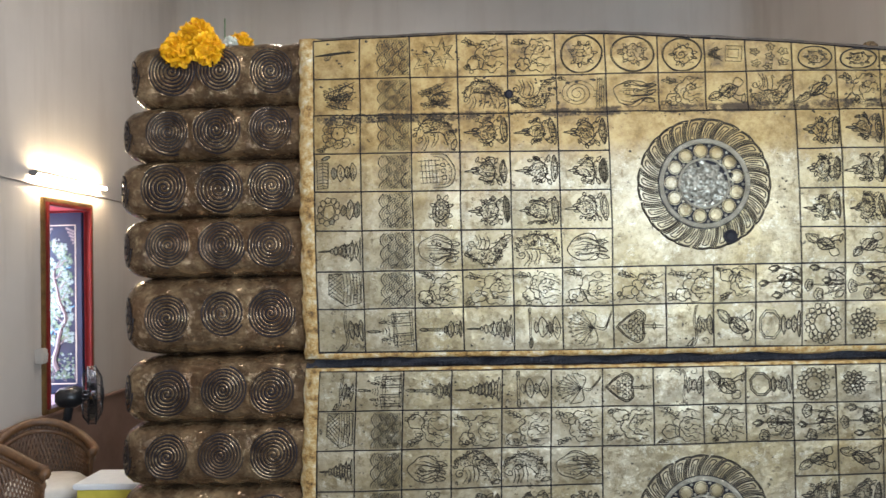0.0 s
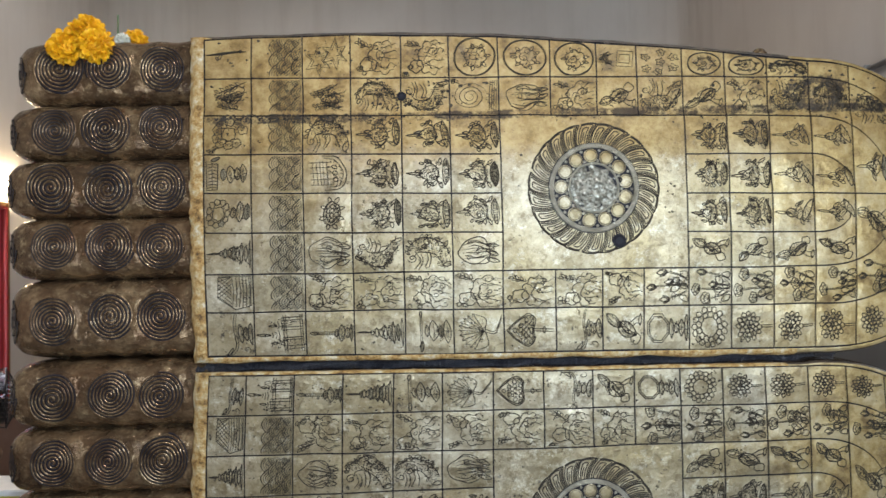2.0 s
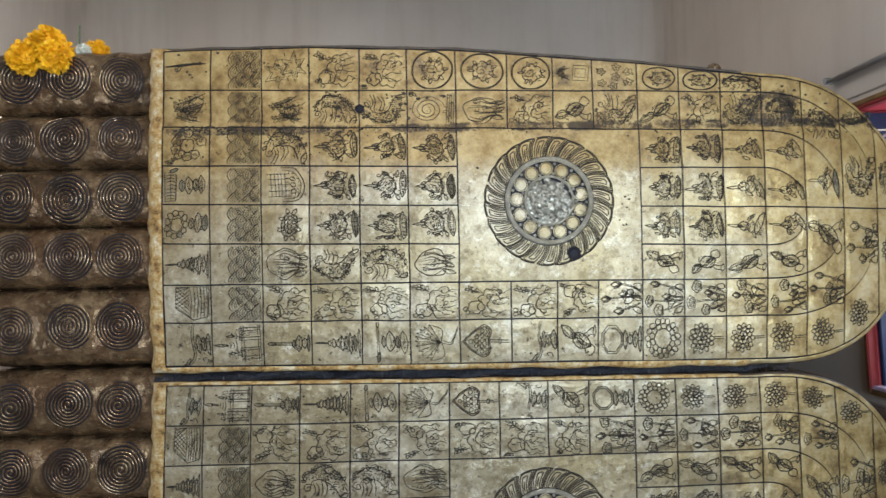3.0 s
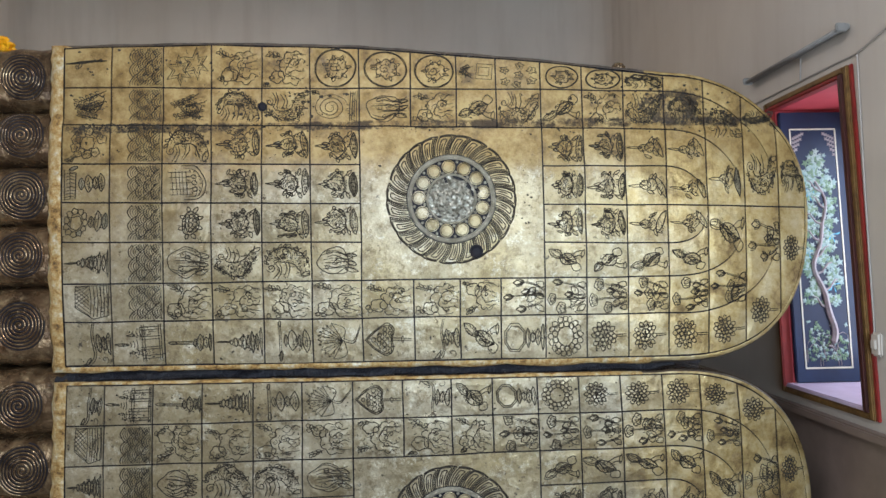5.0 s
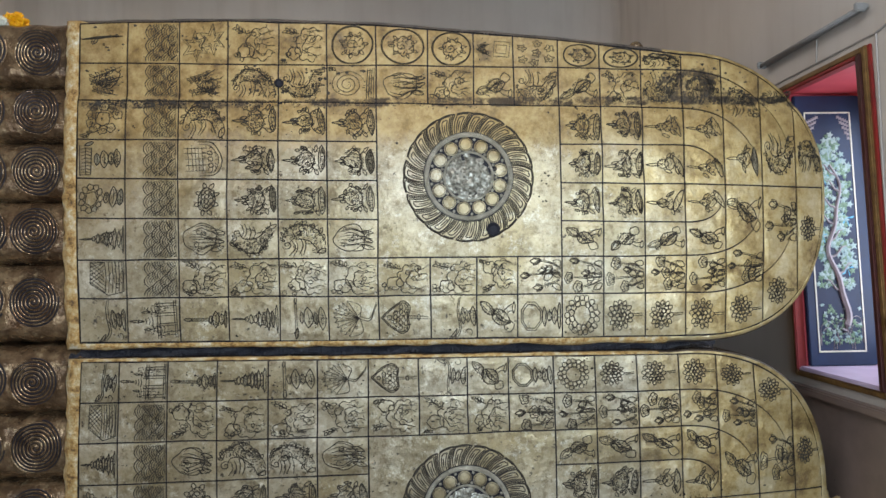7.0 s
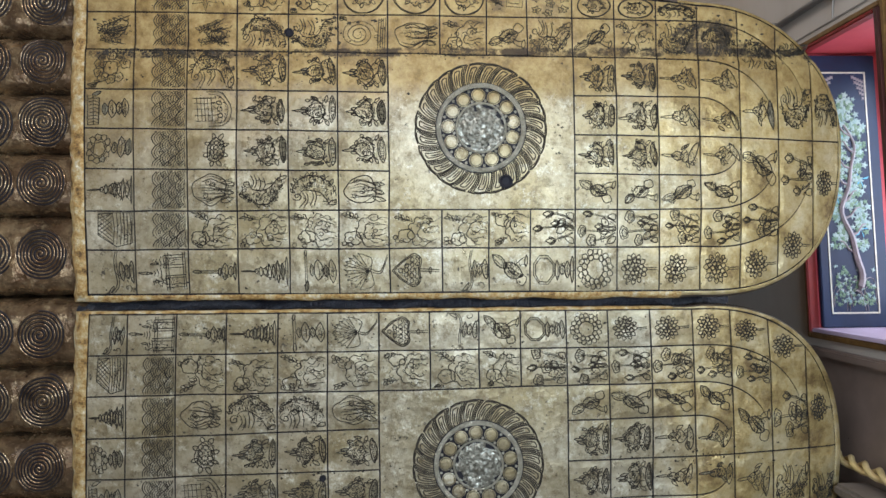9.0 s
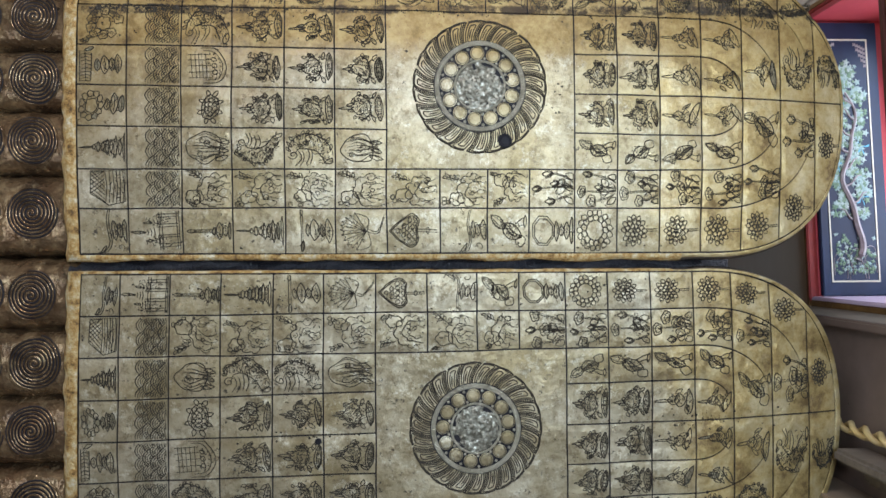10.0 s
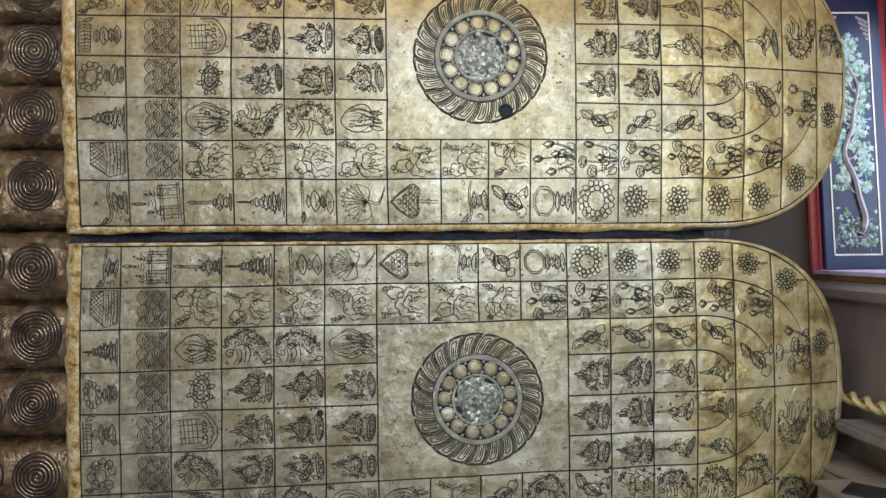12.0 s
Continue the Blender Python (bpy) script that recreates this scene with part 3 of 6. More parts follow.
def sign_crescent(rng):
    """A bowed, fringed band with curled ends."""
    u = rng.uniform
    up = rng.choice((-1, 1))

    def p(a, b):
        return (a, 0.5 + up * (b - 0.5))

    outer = bow([p(0.08, u(0.36, 0.5)), p(0.14, 0.66), p(0.36, u(0.78, 0.9)), p(0.62, u(0.76, 0.88)), p(0.82, u(0.52, 0.66)), p(0.95, u(0.25, 0.4))])
    inner = bow([p(0.2, 0.36), p(0.28, u(0.46, 0.54)), p(0.45, u(0.48, 0.62)), p(0.62, u(0.42, 0.52)), p(0.72, 0.30), p(0.80, u(0.08, 0.2))])
    out = [(outer, 1.2), (inner, 1.15)]
    for i in range(2, len(outer) - 2, 2):
        a, b = outer[i]
        out.append((leaf(a + u(-0.04, 0.04), b + up * u(-0.02, 0.05), up * u(0.3, 2.8), u(0.10, 0.18), 0.03, 5), 0.95))
    out += [(curl(*p(u(0.3, 0.8), u(0.45, 0.75)), u(0.06, 0.10), 1.3, u(0, 6), rng.choice((-1, 1)), 14), 0.95) for _ in range(4)]
    out += [(curl(*p(0.17, 0.36), 0.10, 1.4, u(0, 6), up, 16), 1.1), (bow([p(0.44, 0.52), p(u(0.44, 0.52), 0.34), p(u(0.36, 0.44), 0.16)]), 1.05), (bow([p(0.52, 0.5), p(0.55, 0.34), p(u(0.44, 0.52), 0.14)]), 1.05), (bow([p(0.26, 0.46), p(u(0.28, 0.34), 0.3), p(0.22, 0.12)]), 1.0), (bow([p(0.33, 0.46), p(0.37, 0.3), p(0.30, 0.10)]), 1.0), (leaf(*p(0.9, 0.2), u(0, 1.5), 0.26, 0.05, 7), 1.05)]
    return out + scribble(*p(0.48, 0.66), 0.36, 0.18, rng, 40, 0.06) + scribble(*p(0.78, 0.36), 0.15, 0.24, rng, 24, 0.055) + scribble(0.5, 0.5, 0.4, 0.38, rng, 4, 0.06)


def sign_mane(rng):
    """A rounded mass of flowing locks."""
    u = rng.uniform
    out = [(blob(0.46, 0.5, 0.33, 0.34, rng, 0.06, 30, 3), 1.05)]
    for i in range(8):
        b = 0.2 + 0.6 * i / 7
        out.append((bow([(0.93 + u(-0.05, 0.03), 0.5 + (b - 0.5) * 0.9), (0.72, 0.5 + (b - 0.5) * 0.6 + u(-0.05, 0.05)), (0.48, b + u(-0.04, 0.04)), (u(0.2, 0.34), 0.5 + (b - 0.5) * 0.8)]), 0.95))
    out += [(leaf(0.82, q, u(-0.4, 0.4), 0.28, 0.05, 7), 1.0) for q in (0.28, 0.46, 0.66)]
    return out + [(curl(u(0.3, 0.6), u(0.25, 0.75), 0.08, 1.3, u(0, 6), rng.choice((-1, 1)), 14), 0.85) for _ in range(4)] + scribble(0.7, 0.5, 0.2, 0.25, rng, 8, 0.06)


def sign_shell(rng):
    """An oval of scales with small leaves round it."""
    out = [(blob(0.60, 0.5, 0.19, 0.30, rng, 0.06, 24, 3), 1.1), (blob(0.62, 0.5, 0.13, 0.22, rng, 0.06, 20, 3), 0.8)]
    out += [(blob(0.52 + 0.1 * i, 0.32 + 0.12 * j, 0.05, 0.055, rng, 0.08, 8), 0.8) for i in range(3) for j in range(4)]
    out += [(leaf(0.60 + 0.2 * math.cos(t), 0.5 + 0.36 * math.sin(t), t, 0.16, 0.045, 6), 1.0) for t in (0.4, 1.2, 2.0, 2.8, 3.6, 4.4, 5.2, 6.0)]
    return out + scribble(0.6, 0.5, 0.16, 0.26, rng, 12, 0.05)


def sign_bowl(rng):
    """A bowed hull with hatched tiers over it."""
    out = [(bow([(0.45, 0.06), (0.75, 0.12), (0.9, 0.4), (0.9, 0.65), (0.72, 0.92), (0.42, 0.95)]), 1.1), (bow([(0.5, 0.14), (0.72, 0.2), (0.82, 0.42), (0.82, 0.62), (0.68, 0.84), (0.46, 0.88)]), 0.9)]
    out += [([(0.2 + 0.08 * i, 0.2), (0.2 + 0.08 * i, 0.8)], 0.8) for i in range(5)]
    out += [([(0.14, 0.22 + 0.14 * j), (0.6, 0.22 + 0.14 * j)], 0.8) for j in range(5)]
    return out + [(blob(0.66, 0.35 + 0.15 * q, 0.05, 0.05, rng, 0.1, 12), 1.0) for q in range(3)] + scribble(0.66, 0.5, 0.14, 0.3, rng, 8, 0.06)


def sign_lance(rng):
    out = [(leaf(0.46, 0.62, 0.03, 0.84, 0.022, 10), 1.1), ([(0.05, 0.60), (0.5, 0.62), (0.92, 0.64)], 1.2)]
    return out + [(leaf(0.36, 0.55, 1.1, 0.13, 0.03, 5), 1.0), (leaf(0.3, 0.52, 2.0, 0.1, 0.025, 5), 1.0), (blob(0.52, 0.46, 0.02, 0.02, rng, 0.1, 8), 1.0), (blob(0.8, 0.64, 0.03, 0.035, rng, 0.1, 8), 1.0)]


def sign_stars(rng):
    out = []
    for a, b in ((0.32, 0.42), (0.70, 0.55)):
        for k in (0.30, 0.2):
            out.append(([(a + (k if i % 2 else k * 0.45) * math.cos(i * math.pi / 6), b + 1.25 * (k if i % 2 else k * 0.45) * math.sin(i * math.pi / 6)) for i in range(13)], 1.0))
    return out + scribble(0.5, 0.5, 0.38, 0.34, rng, 7, 0.07)


def sign_flowers(rng):
    return [(blob(a, b, 0.085, 0.10, rng, 0.3, 26, 5), 0.95) for a, b in ((0.2, 0.3), (0.45, 0.2), (0.2, 0.66), (0.5, 0.5), (0.55, 0.8), (0.78, 0.3), (0.8, 0.62))] + \
           [(blob(a, b, 0.025, 0.03, rng, 0.05, 8), 0.9) for a, b in ((0.2, 0.3), (0.45, 0.2), (0.2, 0.66), (0.5, 0.5), (0.55, 0.8), (0.78, 0.3), (0.8, 0.62))]


def sign_framed(rng):
    out = [([(0.5, 0.3), (0.92, 0.3), (0.92, 0.78), (0.5, 0.78), (0.5, 0.3)], 1.0), ([(0.57, 0.4), (0.85, 0.4), (0.85, 0.68), (0.57, 0.68), (0.57, 0.4)], 0.8)]
    return out + sprig(0.42, 0.3, 2.4, 0.34, rng, 6) + sprig(0.40, 0.7, 3.4, 0.3, rng, 6) + scribble(0.2, 0.5, 0.14, 0.36, rng, 6, 0.06)


def sign_foliage(rng):
    u = rng.uniform
    out = []
    for q in range(4):
        out += sprig(u(0.75, 0.95), 0.14 + 0.24 * q, math.pi + u(-0.5, 0.5), u(0.5, 0.7), rng, 9)
    out += [(lobed(u(0.3, 0.75), u(0.3, 0.7), 0.15, 0.15, 5, u(0, 3)), 1.0) for _ in range(3)]
    return out + scribble(0.62, 0.5, 0.3, 0.34, rng, 10, 0.07)


def sign_ring(rng):
    u = rng.uniform
    out = [([(0.52 + r * math.cos(i * math.tau / 36), 0.5 + r * 1.06 * math.sin(i * math.tau / 36)) for i in range(37)], 1.05) for r in (0.42, 0.40)]
    out += [(lobed(0.54, 0.5, 0.22, 0.24, 6, u(0, 3)), 1.0), (curl(0.5, 0.5, 0.13, 1.5, u(0, 6), 1, 16), 0.9)]
    out += [(leaf(0.54 + 0.24 * math.cos(t), 0.5 + 0.25 * math.sin(t), t, 0.14, 0.03, 5), 0.9) for t in [u(0, 0.6) + q * 0.9 for q in range(7)]]
    return out + scribble(0.52, 0.5, 0.26, 0.28, rng, 10, 0.07)


def sign_spiral(rng):
    out = [(curl(0.42, 0.5, 0.34, 3.2, 0.3, 1, 60), 1.0)]
    out += [([(0.80 + 0.05 * i, 0.12), (0.80 + 0.05 * i, 0.5), (0.80 + 0.05 * i, 0.9)], 1.0) for i in range(4)]
    return out + scribble(0.86, 0.5, 0.08, 0.38, rng, 10, 0.05) + sprig(0.2, 0.8, 2.6, 0.2, rng, 4)


def sign_garland(rng):
    out = []
    for i in range(9):
        t = 0.3 + i * 0.62
        out.append((blob(0.55 + 0.30 * math.cos(t), 0.52 + 0.30 * math.sin(t), 0.11, 0.12, rng, 0.12, 16), 1.0))
        out.append((curl(0.55 + 0.30 * math.cos(t), 0.52 + 0.30 * math.sin(t), 0.06, 1.2, t, 1, 10), 0.75))
    return out + [(blob(0.52, 0.5, 0.15, 0.16, rng, 0.1, 18), 1.0)] + sprig(0.35, 0.2, 3.6, 0.26, rng, 5) + scribble(0.5, 0.5, 0.4, 0.36, rng, 4, 0.06)


def sign_banner(rng):
    out = [([(0.06, 0.08), (0.28, 0.12), (0.30, 0.78), (0.06, 0.84), (0.06, 0.08)], 1.1)]
    out += [([(0.07, 0.14 + 0.085 * i), (0.17, 0.18 + 0.085 * i), (0.29, 0.15 + 0.085 * i)], 0.9) for i in range(8)]
    out += [([(0.17, 0.1), (0.17, 0.8)], 0.9), (leaf(0.26, 0.9, 0.4, 0.24, 0.04, 6), 1.0)]
    return out + stack(0.34, ((0.14, 0.13), (0.16, 0.23), (0.12, 0.14), (0.16, 0.24)), rng)


def sign_ringstand(rng):
    out = []
    for i in range(11):
        t = i * math.tau / 11
        out.append((blob(0.30 + 0.19 * math.cos(t), 0.5 + 0.27 * math.sin(t), 0.06, 0.075, rng, 0.15, 11), 1.0))
    out.append((blob(0.3, 0.5, 0.11, 0.16, rng, 0.08, 16), 0.9))
    return out + stack(0.56, ((0.12, 0.12), (0.14, 0.24), (0.14, 0.2)), rng)


def sign_lotus(rng):
    """A round many-petalled bloom on a short double stem."""
    cx, cy = 0.40, 0.5
    out = []
    for ring, rad, k in ((0, 0.09, 6), (1, 0.19, 10), (2, 0.27, 12)):
        for i in range(k):
            a = (i + 0.5 * ring) * math.tau / k + rng.uniform(-0.1, 0.1)
            out.append((leaf(cx + rad * 0.92 * math.cos(a), cy + rad * math.sin(a), a, 0.14, 0.05, 5), 1.0))
    out.append((blob(cx, cy, 0.05, 0.06, rng, 0.05, 12), 1.0))
    out += [([(0.68, 0.48), (0.8, 0.475), (0.95, 0.49)], 1.0), ([(0.68, 0.525), (0.8, 0.52), (0.95, 0.53)], 1.0)]
    return out + scribble(cx, cy, 0.24, 0.26, rng, 6, 0.05)


def sign_spire(rng):
    """A stepped spire lying on its side."""
    n = rng.randint(7, 9)
    xs = [0.95 - 0.60 * i / n for i in range(n + 1)]
    hs = [0.24 * (1 - 0.74 * i / n) * (1.2 if i % 2 == 0 else 0.8) for i in range(n + 1)]
    out = [(leaf(x, 0.5, math.pi / 2, 2.1 * h, 0.034, 6), 1.0) for x, h in zip(xs, hs)]
    out += [(leaf(0.20, 0.5, 0, 0.30, 0.016, 8), 1.0), ([(0.04, 0.5), (0.36, 0.5)], 0.8)]
    for sd in (-1, 1):
        out.append(([(x - 0.02, 0.5 + sd * h * 0.8) for x, h in zip(xs, hs)], 0.9))
    return out + scribble(0.72, 0.5, 0.24, 0.18, rng, 60, 0.055)


def sign_sceptre(rng):
    out = [(leaf(0.16, 0.5, 0, 0.2, 0.035, 6), 1.0)] + [([(0.14, 0.5 + d), (0.62, 0.5 + d)], 0.9) for d in (-0.03, 0.0, 0.03)]
    return out + stack(0.60, ((0.08, 0.09), (0.14, 0.17), (0.10, 0.12), (0.06, 0.2)), rng)


def sign_pavilion(rng):
    out = [(leaf(0.17, 0.5, 0, 0.3, 0.03, 7), 1.0)]
    for b, a in ((0.5, 0.30), (0.3, 0.42), (0.70, 0.42)):
        out += [([(a + 0.06 * i, b - 0.03 * (i + 1)), (a + 0.02 + 0.06 * i, b), (a + 0.06 * i, b + 0.03 * (i + 1))], 1.0) for i in range(4)]
        out += [(leaf(a - 0.04, b, 0, 0.16, 0.02, 5), 0.9)]
    out += [([(0.55, b), (0.97, b)], 1.1) for b in (0.16, 0.22, 0.36, 0.42, 0.60, 0.66, 0.80, 0.86)]
    out += [([(a, 0.1), (a, 0.92)], 1.0) for a in (0.56, 0.62, 0.92, 0.96)]
    return out + scribble(0.58, 0.25, 0.26, 0.12, rng, 12, 0.05) + scribble(0.58, 0.76, 0.26, 0.12, rng, 12, 0.05)


def sign_vessel(rng):
    out = [([(0.30, 0.08), (0.30, 0.95)], 1.1), ([(0.34, 0.08), (0.34, 0.95)], 0.9), (leaf(0.32, 0.86, math.pi / 2, 0.24, 0.035, 6), 1.0), (leaf(0.32, 0.1, math.pi / 2, 0.2, 0.025, 6), 1.0)]
    return out + stack(0.38, ((0.10, 0.14), (0.20, 0.24), (0.10, 0.13), (0.18, 0.25)), rng)


def sign_crook(rng):
    out = [(bow([(0.62, 0.04), (0.58, 0.4), (0.60, 0.75), (0.50, 0.92), (0.36, 0.94)]), 1.1), (bow([(0.66, 0.04), (0.62, 0.4), (0.64, 0.77), (0.52, 0.97), (0.36, 0.95)]), 0.9), (leaf(0.46, 0.9, 2.2, 0.26, 0.03, 6), 1.0), (curl(0.8, 0.84, 0.09, 0.9, 1.0, -1, 10), 1.0)]
    return out + stack(0.66, ((0.10, 0.2), (0.10, 0.13), (0.13, 0.22)), rng)


def sign_palm(rng):
    """A ribbed palm leaf on a bent stalk."""
    n = 11
    tips = [(0.52 - 0.42 * math.cos(-1.25 + 2.5 * i / (n - 1)), 0.5 + 0.40 * math.sin(-1.25 + 2.5 * i / (n - 1))) for i in range(n)]
    edge = []
    for p, q in zip(tips, tips[1:]):
        edge += [p, ((p[0] + q[0]) / 2 * 0.86 + 0.55 * 0.14, (p[1] + q[1]) / 2 * 0.86 + 0.07)]
    out = [(edge + [tips[-1]], 1.1)] + [([(0.6, 0.5), p], 0.85) for p in tips]
    out += [(bow([tips[0], (0.66, 0.22), (0.62, 0.5), (0.66, 0.78), tips[-1]]), 1.0)]
    return out + [(bow([(0.6, 0.5 + d), (0.78, 0.44 + d), (0.88, 0.6 + d), (0.97, 0.78 + d)]), 1.0) for d in (0, 0.05)] + scribble(0.4, 0.5, 0.2, 0.22, rng, 6, 0.05)


def sign_heart(rng):
    """A heart-shaped fan set with beads, on a turned handle."""
    out = []
    for k in (1.0, 0.88):
        out.append((bow([(0.36 - 0.32 * k, 0.5), (0.36 - 0.12 * k, 0.5 + 0.22 * k), (0.36 + 0.1 * k, 0.5 + 0.36 * k), (0.36 + 0.24 * k, 0.5 + 0.24 * k), (0.36 + 0.22 * k, 0.5), (0.36 + 0.24 * k, 0.5 - 0.24 * k), (0.36 + 0.1 * k, 0.5 - 0.36 * k), (0.36 - 0.12 * k, 0.5 - 0.22 * k), (0.36 - 0.32 * k, 0.5)]), 1.1))
    out += [(blob(0.2 + 0.11 * i, 0.5 + 0.13 * j * (0.6 + 0.4 * i / 3), 0.04, 0.05, rng, 0.1, 10), 1.0) for i in range(4) for j in (-2, -1, 0, 1, 2) if abs(j) <= i]
    return out + [([(0.58, 0.5 + d), (0.96, 0.5 + d)], 1.1) for d in (-0.025, 0.025)] + [(leaf(0.78, 0.5, math.pi / 2, 0.14, 0.03, 5), 1.0)] + scribble(0.38, 0.5, 0.2, 0.24, rng, 8, 0.05)


def sign_mirror(rng):
    out = [([(0.30 + r * math.cos(i * math.tau / 8 + 0.39), 0.5 + 1.3 * r * math.sin(i * math.tau / 8 + 0.39)) for i in range(9)], 1.1) for r in (0.25, 0.21)]
    return out + stack(0.54, ((0.10, 0.2), (0.12, 0.11), (0.12, 0.19), (0.10, 0.26)), rng)


def sign_wreath(rng):
    out = [(blob(0.48, 0.5, 0.20, 0.21, rng, 0.04, 24), 0.9)]
    for ring, n, rr in ((0, 13, 0.25), (1, 17, 0.35)):
        for i in range(n):
            a = (i + 0.3 * ring) * math.tau / n + rng.uniform(-0.05, 0.05)
            out.append((blob(0.48 + rr * math.cos(a), 0.5 + rr * 1.05 * math.sin(a), 0.062, 0.065, rng, 0.15, 10), 1.0))
    return out


def sign_basket(rng):
    out = [([(0.26, 0.96), (0.26, 0.38), (0.62, 0.10), (0.95, 0.2), (0.96, 0.97), (0.26, 0.96)], 1.1)]
    for i in range(6):
        q = 0.38 + 0.1 * i
        out += [([(0.27, q), (0.56, min(0.95, q + 0.26))], 0.9), ([(0.27, q + 0.05), (0.56, max(0.17, q - 0.24))], 0.9)]
    out += [([(0.56 + 0.07 * i, 0.16), (0.60 + 0.07 * i, 0.55), (0.56 + 0.07 * i, 0.95)], 0.9) for i in range(6)]
    return out + scribble(0.78, 0.56, 0.16, 0.36, rng, 14, 0.06)


def sign_plume(rng):
    """A teardrop of feathers with a broad trailing plume and two thin quills."""
    u = rng.uniform
    up = rng.choice((-1, 1))

    def p(a, b):
        return (a, 0.5 + up * (b - 0.5))

    t = u(0.35, 0.75)
    out = [(leaf(*p(0.56, 0.50), up * t, u(0.46, 0.56), u(0.14, 0.19), 10), 1.15)]
    a = t + math.pi + u(-0.35, 0.35)
    out += [(leaf(*p(0.36 + 0.14 * math.cos(a), 0.40 + 0.14 * math.sin(a)), up * a, u(0.38, 0.5), 0.10, 9), 1.1), (leaf(*p(0.36 + 0.14 * math.cos(a), 0.40 + 0.14 * math.sin(a)), up * a, 0.36, 0.05, 9), 0.85)]
    for q in range(3):
        out.append((leaf(*p(0.52 + 0.06 * q, 0.45 + 0.06 * q), up * (t + 0.3 - 0.2 * q), 0.30, 0.04, 6), 0.95))
    out.append((lobed(*p(0.78, 0.72), 0.12, 0.12, 4, u(0, 3)), 1.0))
    out += [(bow([p(0.62, 0.40), p(0.78, 0.28), p(0.94, 0.24)]), 1.05), (bow([p(0.70, 0.44), p(0.82, 0.38), p(0.95, 0.40)]), 1.05), (leaf(*p(0.93, 0.32), 1.4, 0.24, 0.045, 5), 0.95)]
    return out + scribble(*p(0.55, 0.50), 0.24, 0.18, rng, 40, 0.06) + scribble(*p(0.28, 0.34), 0.15, 0.12, rng, 14, 0.05)


def sign_waves(rng):
    """Plaited ripples down the far half of the cell: leaning lens shapes, each ribbed."""
    out = []
    for col, a in enumerate((0.50, 0.66, 0.82, 0.96)):
        for j in range(-1, 4):
            b = 0.36 * j + 0.18 * (col % 2) + rng.uniform(-0.02, 0.02) - 0.1
            for k, r in enumerate((0.26, 0.21, 0.16, 0.11, 0.06)):
                c = a + 0.022 * k
                pts = [(c - 0.60 * r * math.sin(math.pi * i / 10) + 0.05 * (i / 5 - 1), b + 0.2 + r * (i / 5 - 1)) for i in range(11)]
                pts = [(x, z) for x, z in pts if 0.0 <= z <= 1.0]
                out.append((pts, 1.15 if k == 0 else 0.85))
    return out + scribble(0.72, 0.5, 0.27, 0.5, rng, 8, 0.05)


def engrave(f, draw, xa, xb, za, zb, seed, parent, w=0.00185):
    rng = random.Random(seed)
    bm = bmesh.new()
    ph = [rng.uniform(0, 6.28) for _ in range(4)]
    big = rng.uniform(0.95, 1.05)
    amp = 0.010 if draw in (sign_wreath, sign_ring, sign_lotus, sign_basket, sign_heart, sign_mirror, sign_sceptre, sign_spire) else 0.022
    flip = draw in (sign_finial, sign_vessel, sign_crook, sign_shell) and rng.random() < 0.5
    for pts, k in draw(rng):
        if len(pts) < 2:
            continue
        if draw is not sign_waves:
            pts = [(a, 1 - b if flip else b) for a, b in pts]
            pts = [(0.5 + (a - 0.5) * big * 1.04 + amp * math.sin(5.5 * b + ph[0]) + amp * 0.5 * math.sin(13 * a + ph[1]),
                    0.5 + (b - 0.5) * big * 1.12 + amp * math.sin(5 * a + ph[2]) + amp * 0.5 * math.sin(12 * b + ph[3])) for a, b in pts]
        closed = len(pts) > 7 and math.dist(pts[0], pts[-1]) < 0.02
        jit = [(xa + (xb - xa) * min(0.99, max(0.012, a + rng.uniform(-0.005, 0.005))), za + (zb - za) * min(0.99, max(0.012, b + rng.uniform(-0.005, 0.005)))) for a, b in pts]
        ridge(bm, f, jit, w * k * rng.uniform(0.85, 1.15), taper=not closed)
        if k >= 1.0 and closed and draw in (sign_finial, sign_spired, sign_vessel, sign_spire, sign_ringstand, sign_banner) and rng.random() < 0.15:
            mx, mz = sum(p[0] for p in jit) / len(jit), sum(p[1] for p in jit) / len(jit)
            c = bm.verts.new((mx, f.surf(mx, mz) - 0.0048, mz))
            ring = [bm.verts.new((x, f.surf(x, z) - 0.0043, z)) for x, z in jit[:-1]]
            for i in range(len(ring)):
                bm.faces.new((c, ring[i], ring[(i + 1) % len(ring)])).material_index = 1
    return part("engraving", bm, [INK, CHASED], parent)


